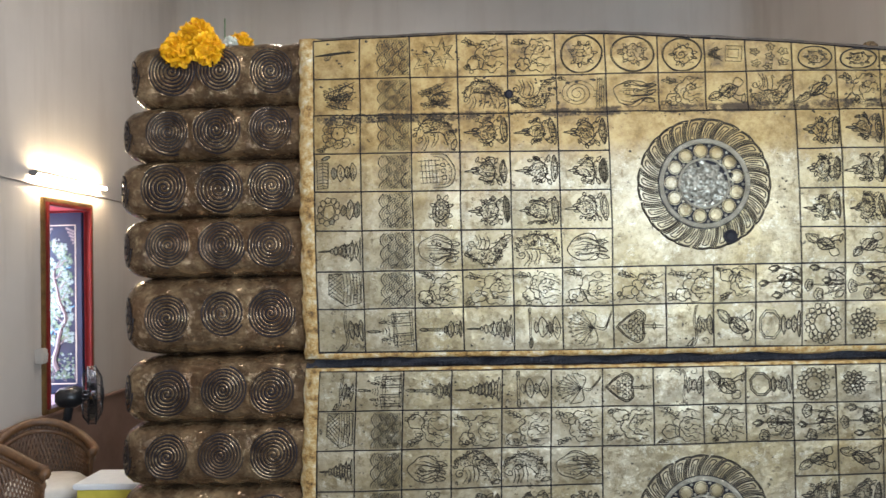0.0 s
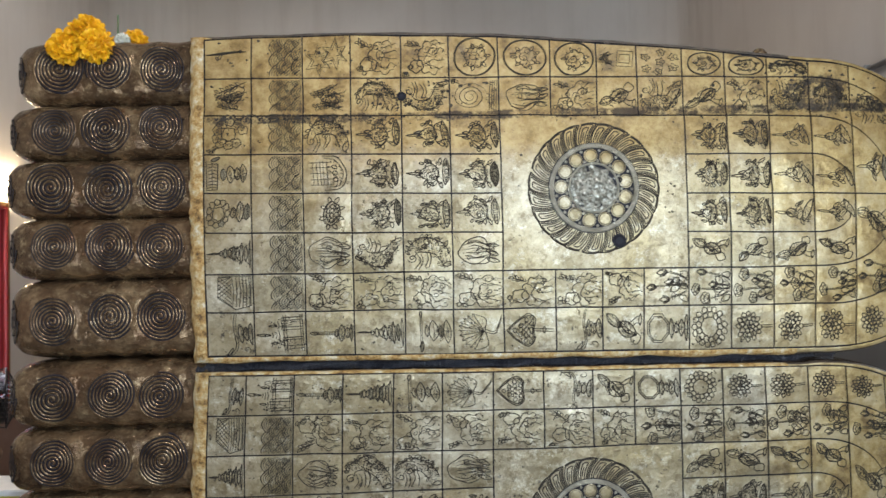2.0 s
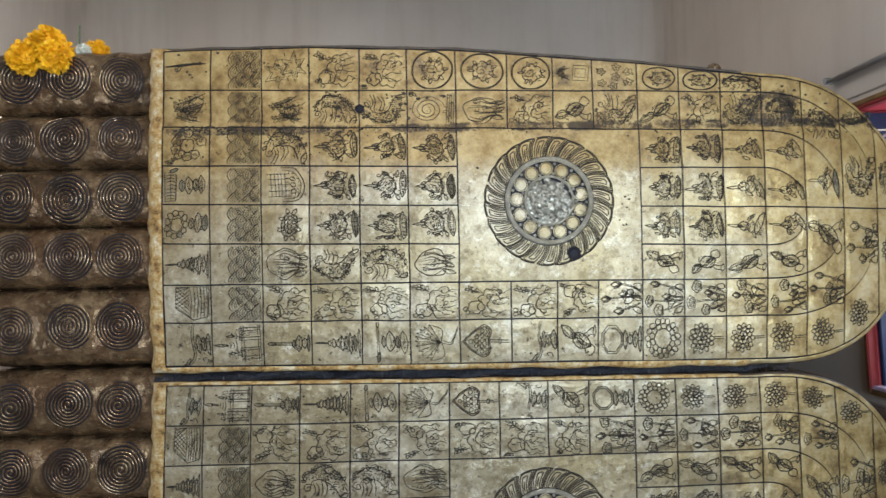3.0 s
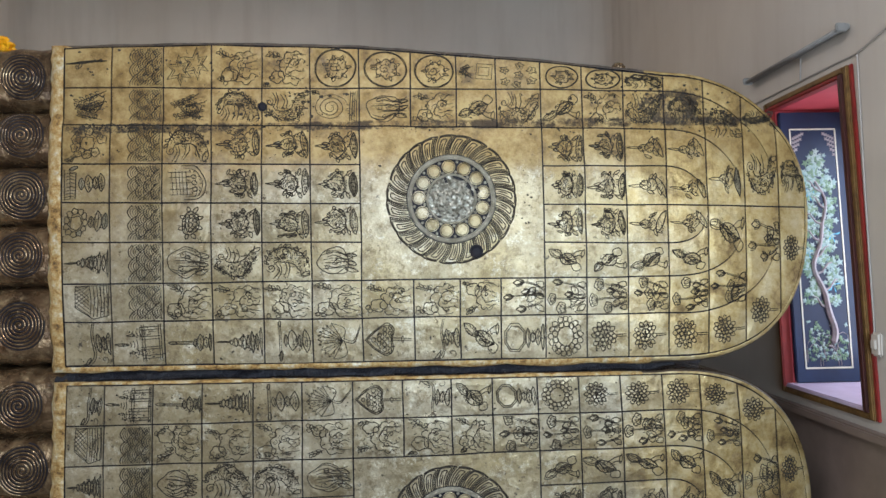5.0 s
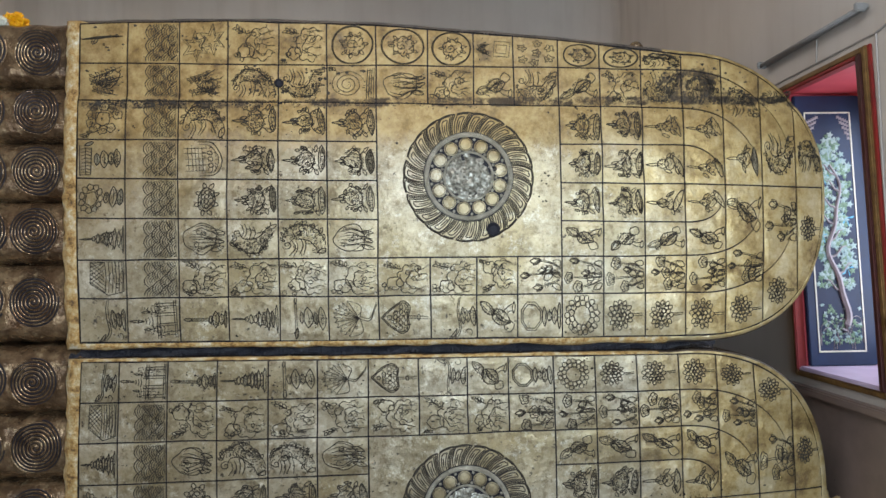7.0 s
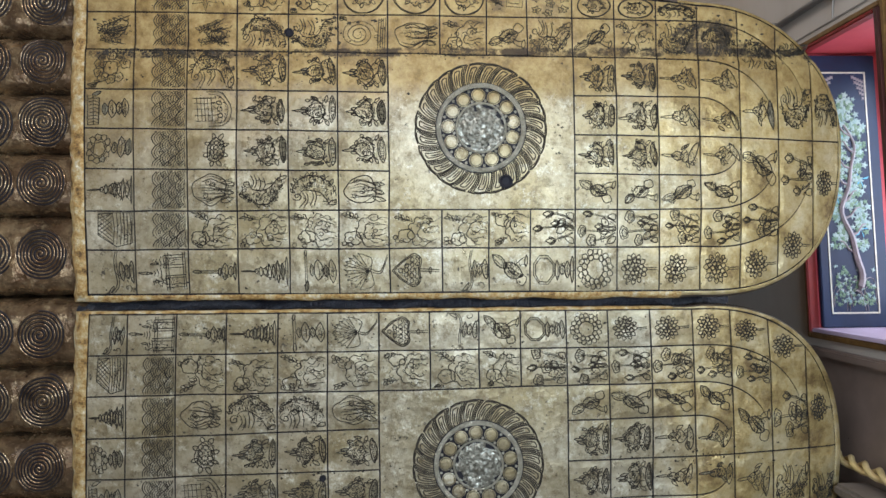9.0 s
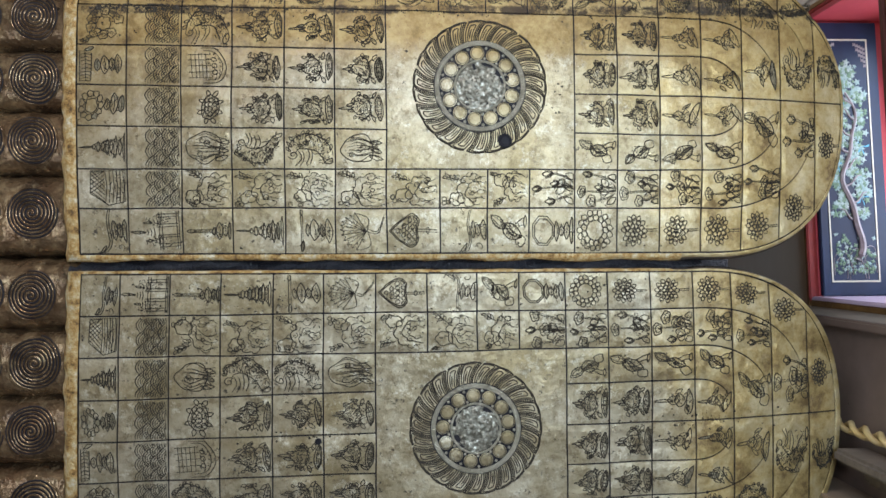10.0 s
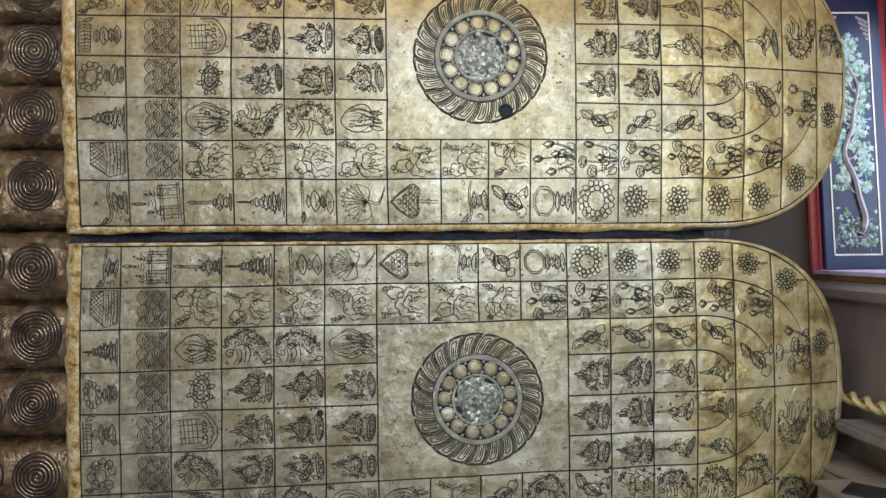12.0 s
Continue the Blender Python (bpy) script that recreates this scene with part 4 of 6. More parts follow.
def panel_mesh(f, xa, xb, lo, hi, nx, nz, gap=0.0033):
    bm = bmesh.new()
    grid = []
    for i in range(nx + 1):
        x = xa + gap + (xb - xa - 2 * gap) * i / nx
        zl, zh = lo(x) + gap, hi(x) - gap
        if zh < zl:
            zl = zh = (zl + zh) / 2
        col = [(x, zl + (zh - zl) * j / nz) for j in range(nz + 1)]
        grid.append([(p + 0.0035 * noise.noise((p * 5, 1.5, q * 5)), q + 0.0035 * noise.noise((p * 5, 7.5, q * 5))) for p, q in col])
    front = [[bm.verts.new((x, f.surf(x, z) - (0.004 if 0 < i < nx and 0 < j < nz else 0.0022), z)) for j, (x, z) in enumerate(col)] for i, col in enumerate(grid)]
    for i in range(nx):
        for j in range(nz):
            bm.faces.new((front[i][j], front[i + 1][j], front[i + 1][j + 1], front[i][j + 1]))
    ring = [(i, 0) for i in range(nx + 1)] + [(nx, j) for j in range(1, nz + 1)] + [(i, nz) for i in range(nx - 1, -1, -1)] + [(0, j) for j in range(nz - 1, 0, -1)]
    back = [bm.verts.new(front[i][j].co + Vector((0, 0.006, 0))) for i, j in ring]
    for q in range(len(ring)):
        (i, j), (k, m) = ring[q], ring[(q + 1) % len(ring)]
        bm.faces.new((front[k][m], front[i][j], back[q], back[(q + 1) % len(ring)]))
    bmesh.ops.remove_doubles(bm, verts=bm.verts, dist=0.0004)
    return bm


def foot_sign(r, c, ncols, flip):
    """Which sign stands in row r (0 is the outer edge of the vessels' side when flipped) and column c."""
    if flip:
        r = 7 - r
    if c == 1 and r < 7:
        return sign_waves
    if r == 7:
        return [sign_crook, sign_pavilion, sign_sceptre, sign_spire, sign_vessel, sign_palm, sign_heart, sign_crook, sign_plume, sign_mirror, sign_wreath][c] if c < 11 else sign_lotus
    if c == 0:
        return [sign_lance, sign_foliage, sign_garland, sign_banner, sign_ringstand, sign_spire, sign_basket][r]
    if r == 6:
        return sign_cloud if c < 9 else sign_bush
    if r == 5:
        return [sign_mane, sign_crescent, sign_crescent, sign_mane][c - 2] if c < 6 else sign_plume
    if r == 0:
        return {2: sign_stars, 5: sign_ring, 6: sign_ring, 7: sign_ring, 8: sign_framed, 9: sign_flowers, 10: sign_ring, 11: sign_ring, 3: sign_cloud, 4: sign_cloud}.get(c, sign_crescent)
    if r == 1:
        return {2: sign_foliage, 5: sign_spiral, 6: sign_mane, 7: sign_cloud, 8: sign_plume, 10: sign_plume, 11: sign_cloud}.get(c, sign_crescent)
    if c == 2:
        return [sign_crescent, sign_bowl, sign_shell][r - 2]
    return sign_spired if c >= 12 else sign_finial


def wheel(f, plate):
    """The carved wheel: hub, medallions, ring and swept petals."""
    cx, cz, R = f.wheel

    def disc(bm, x, z, rad, lift, dome, seg=28, rings=4):
        prev = None
        for q in range(rings + 1):
            rr = rad * (1 - q / rings) if q < rings else 0
            if q == rings:
                v = bm.verts.new((x, f.surf(x, z) - lift - dome, z))
                for k in range(seg):
                    bm.faces.new((prev[k], prev[(k + 1) % seg], v))
                break
            ring = []
            for k in range(seg):
                a = k * math.tau / seg
                px, pz = x + rr * math.cos(a), z + rr * math.sin(a)
                ring.append(bm.verts.new((px, f.surf(px, pz) - lift - dome * (1 - (rr / rad) ** 2), pz)))
            if prev:
                for k in range(seg):
                    bm.faces.new((prev[k], prev[(k + 1) % seg], ring[(k + 1) % seg], ring[k]))
            prev = ring
        return bm

    def ringband(bm, r0, r1, lift, seg=72):
        loops = []
        for rr, l in ((r0, lift - 0.004), (r0 + 0.003, lift), (r1 - 0.003, lift), (r1, lift - 0.004)):
            loops.append([bm.verts.new((cx + rr * math.cos(k * math.tau / seg), f.surf(cx, cz) - l, cz + rr * math.sin(k * math.tau / seg))) for k in range(seg)])
        for A, B in zip(loops, loops[1:]):
            for k in range(seg):
                bm.faces.new((A[k], B[k], B[(k + 1) % seg], A[(k + 1) % seg]))
        return bm

    w = part("wheel", disc(bmesh.new(), cx, cz, R * 0.985, 0.0052, 0.001, 60, 8), GILT, plate, "carved lotus wheel with silvered inlay", True)
    part("wheel_bed", disc(bmesh.new(), cx, cz, R * 0.685, 0.0072, 0.0006, 60, 6), GROOVE, w)
    part("ring", ringband(bmesh.new(), R * 0.600, R * 0.670, 0.013), SHELL, w)
    part("ring", ringband(bmesh.new(), R * 0.350, R * 0.385, 0.013), SHELL, w)
    hub = disc(bmesh.new(), cx, cz, R * 0.35, 0.009, 0.010, 44, 12)
    for v in hub.verts:
        v.co.y -= 0.010 * noise.noise((v.co.x * 32, cz * 7, v.co.z * 32)) + 0.006 * noise.noise((v.co.x * 70, cz, v.co.z * 70))
    part("hub", hub, MOSAIC, w, "rough silvered hub with broken facets", False)
    for k in range(13):
        a = (k + 0.4) * math.tau / 13
        mx, mz = cx + R * 0.492 * math.cos(a), cz + R * 0.492 * math.sin(a)
        part("medallion", disc(bmesh.new(), mx, mz, R * 0.104, 0.0085, 0.003, 20, 3), GILT, w)
        edge = bmesh.new()
        ridge(edge, f, [(mx + R * 0.088 * math.cos(t * math.tau / 18), mz + R * 0.088 * math.sin(t * math.tau / 18)) for t in range(19)], 0.0013, 0.0112)
        part("medallion_line", edge, INK, w)
        b = a + math.tau / 26
        for rad in (0.412, 0.572):
            part("bead", disc(bmesh.new(), cx + R * rad * math.cos(b), cz + R * rad * math.sin(b), R * 0.022, 0.0085, 0.003, 10, 2), SHELL, w)
    n = 23
    step = math.tau / n
    rng = random.Random(int(cz * 100))
    for k in range(n):
        a = k * step + rng.uniform(-0.012, 0.012)
        lean = rng.uniform(0.13, 0.19)

        def sweep(q, off):
            ang = a - lean * q ** 1.5 + off * step
            rr = R * (0.685 + 0.285 * q)
            return cx + rr * math.cos(ang), cz + rr * math.sin(ang)

        bm = bmesh.new()
        fine = 0.0024
        # a beaded rib between two lines
        for off in (0.0, 0.13):
            ridge(bm, f, [sweep(i / 8, off) for i in range(9)], fine, 0.0062)
        for i in range(9):
            ridge(bm, f, [sweep(0.05 + 0.105 * i, 0.01), sweep(0.05 + 0.105 * i, 0.12)], fine * 0.9, 0.0062)
        # two nested lobes, closed at the outer end
        for lo_, hi_, top in ((0.24, 0.94, 0.95), (0.40, 0.74, 0.80)):
            mid = (lo_ + hi_) / 2
            loop = [sweep(top * i / 8, lo_) for i in range(9)]
            loop += [sweep(top + 0.04 * math.sin(math.pi * t / 4), lo_ + (hi_ - lo_) * t / 4) for t in range(1, 4)]
            loop += [sweep(top * (1 - i / 8), hi_ + (mid - hi_) * 0.25 * (i / 8)) for i in range(9)]
            ridge(bm, f, loop, fine * 1.05, 0.0062)
        ridge(bm, f, [sweep(0.12 + 0.5 * i / 5, 0.57) for i in range(6)], fine * 1.3, 0.0062, True)
        # scalloped outer edge
        tip = [(t / 6, sweep(1.0 + 0.05 * math.sin(math.pi * t / 6), t / 6)) for t in range(7)]
        ridge(bm, f, [p for _, p in tip], 0.0034, 0.0062)
        part("petal", bm, INK, w)
    return w


def soot(f, plate, spots, seed):
    """Flakes of black where the gilding has gone: spots of (x, z, spread along, spread across, count, largest)."""
    rng = random.Random(seed)
    bm = bmesh.new()
    for x0, z0, sx, sz, count, big in spots:
        for _ in range(2 * count):
            x, z = x0 + rng.gauss(0, sx), z0 + rng.gauss(0, sz)
            if x < f.cols[0] - 0.02 or not f.edge(8, x) + 0.02 < z < f.edge(0, min(x, f.cols[-1] - 0.01)) - 0.012:
                continue
            r = big * 0.45 * (0.12 + 0.88 * rng.random() ** 2.5)
            n = 11
            c = bm.verts.new((x, f.surf(x, z) - 0.0062, z))
            st = rng.uniform(0.8, 1.7)
            ring = []
            for k in range(n):
                rr = r * rng.uniform(0.45, 1.15)
                px, pz = x + rr * st * math.cos(k * math.tau / n), z + rr * math.sin(k * math.tau / n)
                ring.append(bm.verts.new((px, f.surf(px, pz) - 0.0038, pz)))
            for k in range(n):
                bm.faces.new((c, ring[k], ring[(k + 1) % n]))
    tagged(part("soot", bm, INK, plate, "black flaked patches"), kind="stuff")


def sole(f, flip, label):
    plate = thing("sole_plate", (0.3, 0.1, f.line(8, 0)), label, "sole plate", "soles of the statue")
    # dark bed under the panels
    bm = bmesh.new()
    xs = [f.cols[0] - 0.004 + (f.cols[-1] + 0.003 - f.cols[0]) * i / 90 for i in range(91)]
    prev = None
    for x in xs:
        zl, zh = f.edge(8, x) - 0.003, f.edge(0, x) + 0.003
        col = [bm.verts.new((x, f.surf(x, zl + (zh - zl) * j / 80) + 0.0045, zl + (zh - zl) * j / 80)) for j in range(81)]
        if prev:
            for j in range(80):
                bm.faces.new((prev[j], col[j], col[j + 1], prev[j + 1]))
        prev = col
    part("bed", bm, GROOVE, plate, "black lacquer bed")
    # the outer rim
    loop = outline(f, 0.0)
    out = outline(f, 1.0)
    bm = bmesh.new()
    A = [bm.verts.new((x, f.surf(x, z) - 0.003, z)) for x, z in loop]
    M = [bm.verts.new((x + (p - x) * 0.6, f.surf(x, z) - 0.004 + 0.004 * noise.noise((x * 9, 0, z * 9)), z + (q - z) * 0.6)) for (x, z), (p, q) in zip(loop, out)]
    B = [bm.verts.new((p, f.surf(p, q) + 0.022, q)) for p, q in out]
    for outer, (S, T) in enumerate(((A, M), (M, B))):
        for i in range(len(S)):
            q = bm.faces.new((S[i], S[(i + 1) % len(S)], T[(i + 1) % len(S)], T[i]))
            m = q.calc_center_median()
            q.material_index = 2 if not outer and m.x > f.bend - 0.1 else 1 if m.x > f.cols[0] + 0.01 and m.z > f.line(1, min(m.x, f.bend)) + 0.02 and f.top or outer and m.x > f.bend - 0.1 else 0
    part("rim", bm, [RIM, DARKRIM, GILT], plate, "worn orange gold rim, dark along the top", True)
    nb = len(f.cols) - 5
    k = 0
    for r in range(8):
        cells = list(zip(f.cols[:7], f.cols[1:7]))
        if r in (0, 1, 6, 7):
            cells += list(zip(f.sub, f.sub[1:]))
        elif r == 2:
            cells.append((f.cols[6], f.cols[7]))
        cells += list(zip(f.cols[7:], f.cols[8:]))
        for xa, xb in cells:
            big = xb - xa > 0.5
            hi = (lambda x, r=r: f.edge(r, x))
            lo = (lambda x, r=r, e=4 if big else 1: f.edge(r + e, x))
            xm = (xa + xb) / 2
            h = hi(xm) - lo(xm)
            if xa >= f.bend - 0.01 and hi(xa + 0.004) - lo(xa + 0.004) < 0.03:
                continue
            if xa >= f.bend - 0.01 and abs((r if r < 4 else r + 1) - 4) == 0:
                continue
            n = 16 if big else 8
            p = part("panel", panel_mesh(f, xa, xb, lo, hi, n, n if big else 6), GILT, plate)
            k += 1
            if big:
                continue
            c = sum(1 for q in f.cols[:7] + f.sub[1:] + f.cols[8:] if q <= xa + 0.001) - 1
            if xa >= f.bend - 0.01:
                # heel cells: keep the sign in the open part of the cell
                zl, zh = (lo(xa + 0.02), hi((xa + xb) / 2)) if r < 4 else (lo((xa + xb) / 2), hi(xa + 0.02))
                if zh - zl < 0.07:
                    continue
                cap = 0.62 * (xb - xa)
                zl, zh = max(zl, (zl + zh) / 2 - cap), min(zh, (zl + zh) / 2 + cap)
                side = 7 - r if flip else r
                draw = {0: sign_crescent, 1: sign_crescent, 2: sign_spired, 3: sign_spired, 4: sign_spired, 5: sign_plume, 6: sign_bush, 7: sign_lotus}[side]
                if side in (3, 4) and xa > f.bend + 0.15:
                    draw = sign_plume
            else:
                zl, zh = lo(xm), hi(xm)
                draw = foot_sign(r, c, nb, flip)
            engrave(f, draw, xa + 0.006, xb - 0.006, zl + 0.006, zh - 0.006, k * 7 + (500 if flip else 0), p)
    wheel(f, plate)
    return plate


def outline(f, grow, n=64):
    """The edge of the sole as a loop of (x, z), counter-clockwise from the lower toe corner."""
    g = 0.016 * grow
    x0 = f.cols[0] - 0.003 - 0.066 * grow
    pts = []
    xe = f.cols[-1]
    for i in range(n + 1):
        x = x0 + (f.bend - x0) * i / n
        pts.append((x, f.edge(8, max(x, f.cols[0])) - g * (1.7 if f.top else 1.0) * (1 + 0.35 * noise.noise((x * 9, 2, f.push * 40))) - 0.003))
    for i in range(1, 24):
        a = i / 24 * math.pi / 2
        x = f.bend + (f.a[3] + g * (1.0 if f.top else 2.2)) * math.sin(a)
        h = f.line(4, x) - (f.line(4, f.bend) - f.line(8, f.bend) + g * (1 + (0.7 if f.top else 0.0) * math.cos(a)) + 0.003) * (max(0.0, 1 - math.sin(a) ** f.n_lo)) ** (1 / f.n_lo)
        pts.append((x, h))
    for i in range(24, 0, -1):
        a = i / 24 * math.pi / 2
        x = f.bend + (f.a[3] + g * (1.0 if f.top else 2.2)) * math.sin(a)
        h = f.line(4, x) + (f.line(0, f.bend) - f.line(4, f.bend) + g + 0.003) * (max(0.0, 1 - math.sin(a) ** f.n_up)) ** (1 / f.n_up)
        pts.append((x, h))
    for i in range(n, -1, -1):
        x = x0 + (f.bend - x0) * i / n
        pts.append((x, f.edge(0, max(x, f.cols[0])) + g * (1.0 if f.top else 0.75) * (1 + 0.3 * noise.noise((x * 9, 5, f.push * 40))) + 0.003))
    za, zb = pts[-1][1], pts[0][1]
    pts += [(x0 + grow * (0.008 * noise.noise((3, f.push * 90, i * 0.37)) + 0.009 * noise.noise((7, f.push * 90, i * 1.7))), za + (zb - za) * i / 48) for i in range(1, 48)]
    return pts


# ---- the statue's feet: body, five toes and their whorls in one mesh each ----
class Toe:
    def __init__(self, z0, z1, tip, root=-1.27):
        self.zc, self.hz, self.tip, self.root = (z0 + z1) / 2, (z1 - z0) / 2 + 0.012, tip, root
        self.dy, self.yc = 0.23, 0.30

    def swell(self, x):
        s = (self.root - x) / (self.root - self.tip)
        e = 1.0 if s < 0.84 else (max(0.0, 1 - ((s - 0.84) / 0.16) ** 2.4)) ** (1 / 2.4)
        return e * (1 - 0.04 * math.cos(s * 0.84 * math.pi * 2 * 3.4) ** 2 - 0.02 * s), s

    def front(self, x, z):
        k, _ = self.swell(x)
        q = abs(z - self.zc) / max(1e-5, self.hz * k)
        return self.yc - self.dy * k * (max(0.0, 1 - q ** 3.6)) ** (1 / 3.6) - 0.02 * max(0, -x - 1.3)


def toe_mesh(bm, t, seg=28, n=30):
    rings = []
    for i in range(n + 1):
        s = i / n
        s = s if s < 0.75 else 0.75 + 0.25 * math.sin((s - 0.75) / 0.25 * math.pi / 2)
        x = t.root + (t.tip - t.root) * min(s, 0.9985)
        k, _ = t.swell(x)
        ring = []
        for j in range(seg):
            a = j * math.tau / seg
            c, w = math.cos(a), math.sin(a)
            zz = math.copysign(abs(w) ** 0.556, w) * t.hz * k
            yy = -math.copysign(abs(c) ** 0.556, c) * t.dy * k
            ring.append(bm.verts.new((x, t.yc + yy - 0.02 * max(0, -x - 1.3), t.zc + zz)))
        rings.append(ring)
    for A, B in zip(rings, rings[1:]):
        for j in range(seg):
            bm.faces.new((A[j], A[(j + 1) % seg], B[(j + 1) % seg], B[j]))
    bm.faces.new(rings[-1])


def whorl(bm, t, cx, cz, rx, rz, turns, rng, ph=None, slot=1, wide=0.0043, high=0.0042):
    pts = []
    n = int(turns * 30)
    if ph is None:
        ph = rng.uniform(0, 6.28)
        whorl(bm, t, cx, cz, rx, rz, turns, rng, ph + math.pi, 0, 0.0042, 0.0080)
    for i in range(n + 1):
        q = (i / n) ** 0.9
        a = ph + turns * math.tau * i / n
        pts.append((cx + rx * q * math.cos(a), cz + rz * q * math.sin(a)))
    rows = []
    for i, (x, z) in enumerate(pts):
        xa, za = pts[max(i - 1, 0)]
        xb, zb = pts[min(i + 1, n)]
        d = math.hypot(xb - xa, zb - za) or 1e-6
        w = wide * (0.75 + 0.4 * noise.noise((x * 11, z * 11, cx)))
        nx, nz = -(zb - za) / d * w, (xb - xa) / d * w
        rows.append([bm.verts.new((x + m * nx, t.front(max(t.tip + 0.001, x + m * nx), z + m * nz) - l, z + m * nz)) for m, l in ((1, 0.0012), (0, high), (-1, 0.0012))])
    for (a, b, c), (d, e, g) in zip(rows, rows[1:]):
        for q in (bm.faces.new((a, d, e, b)), bm.faces.new((b, e, g, c))):
            q.material_index = slot


def statue_foot(f, toes, label, seed):
    bm = bmesh.new()
    base = outline(f, 1.0)
    cx, cz = 0.2, f.mid
    rings = []
    for dy, g in ((0.02, 1.0), (0.05, 1.006), (0.5, 1.0), (1.1, 0.9), (2.4, 0.72)):
        ring = []
        for x, z in base:
            y = f.surf(x, z) * max(0, 1 - dy) + dy
            ring.append(bm.verts.new((cx + (x - cx) * g, y, cz + (z - cz) * (g if dy > 0.6 else 1 + (g - 1) * 0.6))))
        rings.append(ring)
    m = len(base)
    for A, B in zip(rings, rings[1:]):
        for i in range(m):
            bm.faces.new((A[i], B[i], B[(i + 1) % m], A[(i + 1) % m]))
    bm.faces.new(rings[-1][::-1])
    rng = random.Random(seed)
    for i, (z0, z1, tip) in enumerate(toes):
        t = Toe(z0, z1, tip)
        toe_mesh(bm, t)
        span = t.root - t.tip
        for q in (0.225, 0.475, 0.73):
            r = 0.106 + rng.uniform(-0.006, 0.006)
            whorl(bm, t, t.root - span * q + rng.uniform(-0.01, 0.01), t.zc + rng.uniform(-0.012, 0.012), r, min(r * 1.02, t.hz * 0.88), rng.uniform(6, 7.3), rng)
        whorl(bm, t, t.tip + 0.045, t.zc, 0.040, t.hz * 0.6, 3.0, rng, 0.0)
    bmesh.ops.recalc_face_normals(bm, faces=bm.faces)
    ob = one("statue_foot", bm, [BRONZE, GROOVE], label, "statue foot", "feet of the statue", smooth=True)
    return ob


statue_foot(UP, [(2.335, 2.625, -2.16), (2.09, 2.335, -2.20), (1.828, 2.09, -2.215), (1.553, 1.828, -2.205), (1.205, 1.553, -2.20)],
            "dark bronze statue foot with whorled toes resting on the other foot", 3)
lower_foot = statue_foot(LO, [(0.89, 1.19, -2.205), (0.60, 0.89, -2.205), (0.31, 0.60, -2.205), (0.03, 0.31, -2.20), (-0.25, 0.03, -2.15)],
            "dark bronze statue foot with whorled toes beneath the other foot", 4)
# added block closes the gap and stands in for its dark; lumpy mortar face
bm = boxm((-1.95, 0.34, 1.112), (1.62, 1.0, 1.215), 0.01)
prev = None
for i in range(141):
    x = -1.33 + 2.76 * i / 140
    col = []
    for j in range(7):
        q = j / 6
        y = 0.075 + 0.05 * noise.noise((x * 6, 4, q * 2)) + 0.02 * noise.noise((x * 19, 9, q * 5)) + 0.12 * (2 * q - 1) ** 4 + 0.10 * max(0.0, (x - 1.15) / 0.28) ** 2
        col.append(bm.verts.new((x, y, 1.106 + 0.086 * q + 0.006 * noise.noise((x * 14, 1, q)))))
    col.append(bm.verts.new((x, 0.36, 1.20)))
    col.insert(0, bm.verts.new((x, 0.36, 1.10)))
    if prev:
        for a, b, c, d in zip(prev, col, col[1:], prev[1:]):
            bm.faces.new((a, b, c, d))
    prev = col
one("mortar_bed", bm, MORTAR, "lumpy blue-black mortar filler that keeps the gap between the feet dark", "mortar", smooth=True)
one("plinth", boxm((-2.05, 0.25, ZF), (1.9, 3.2, -0.345), 0.02), LEDGE, "grey stone plinth under the statue", "plinth")


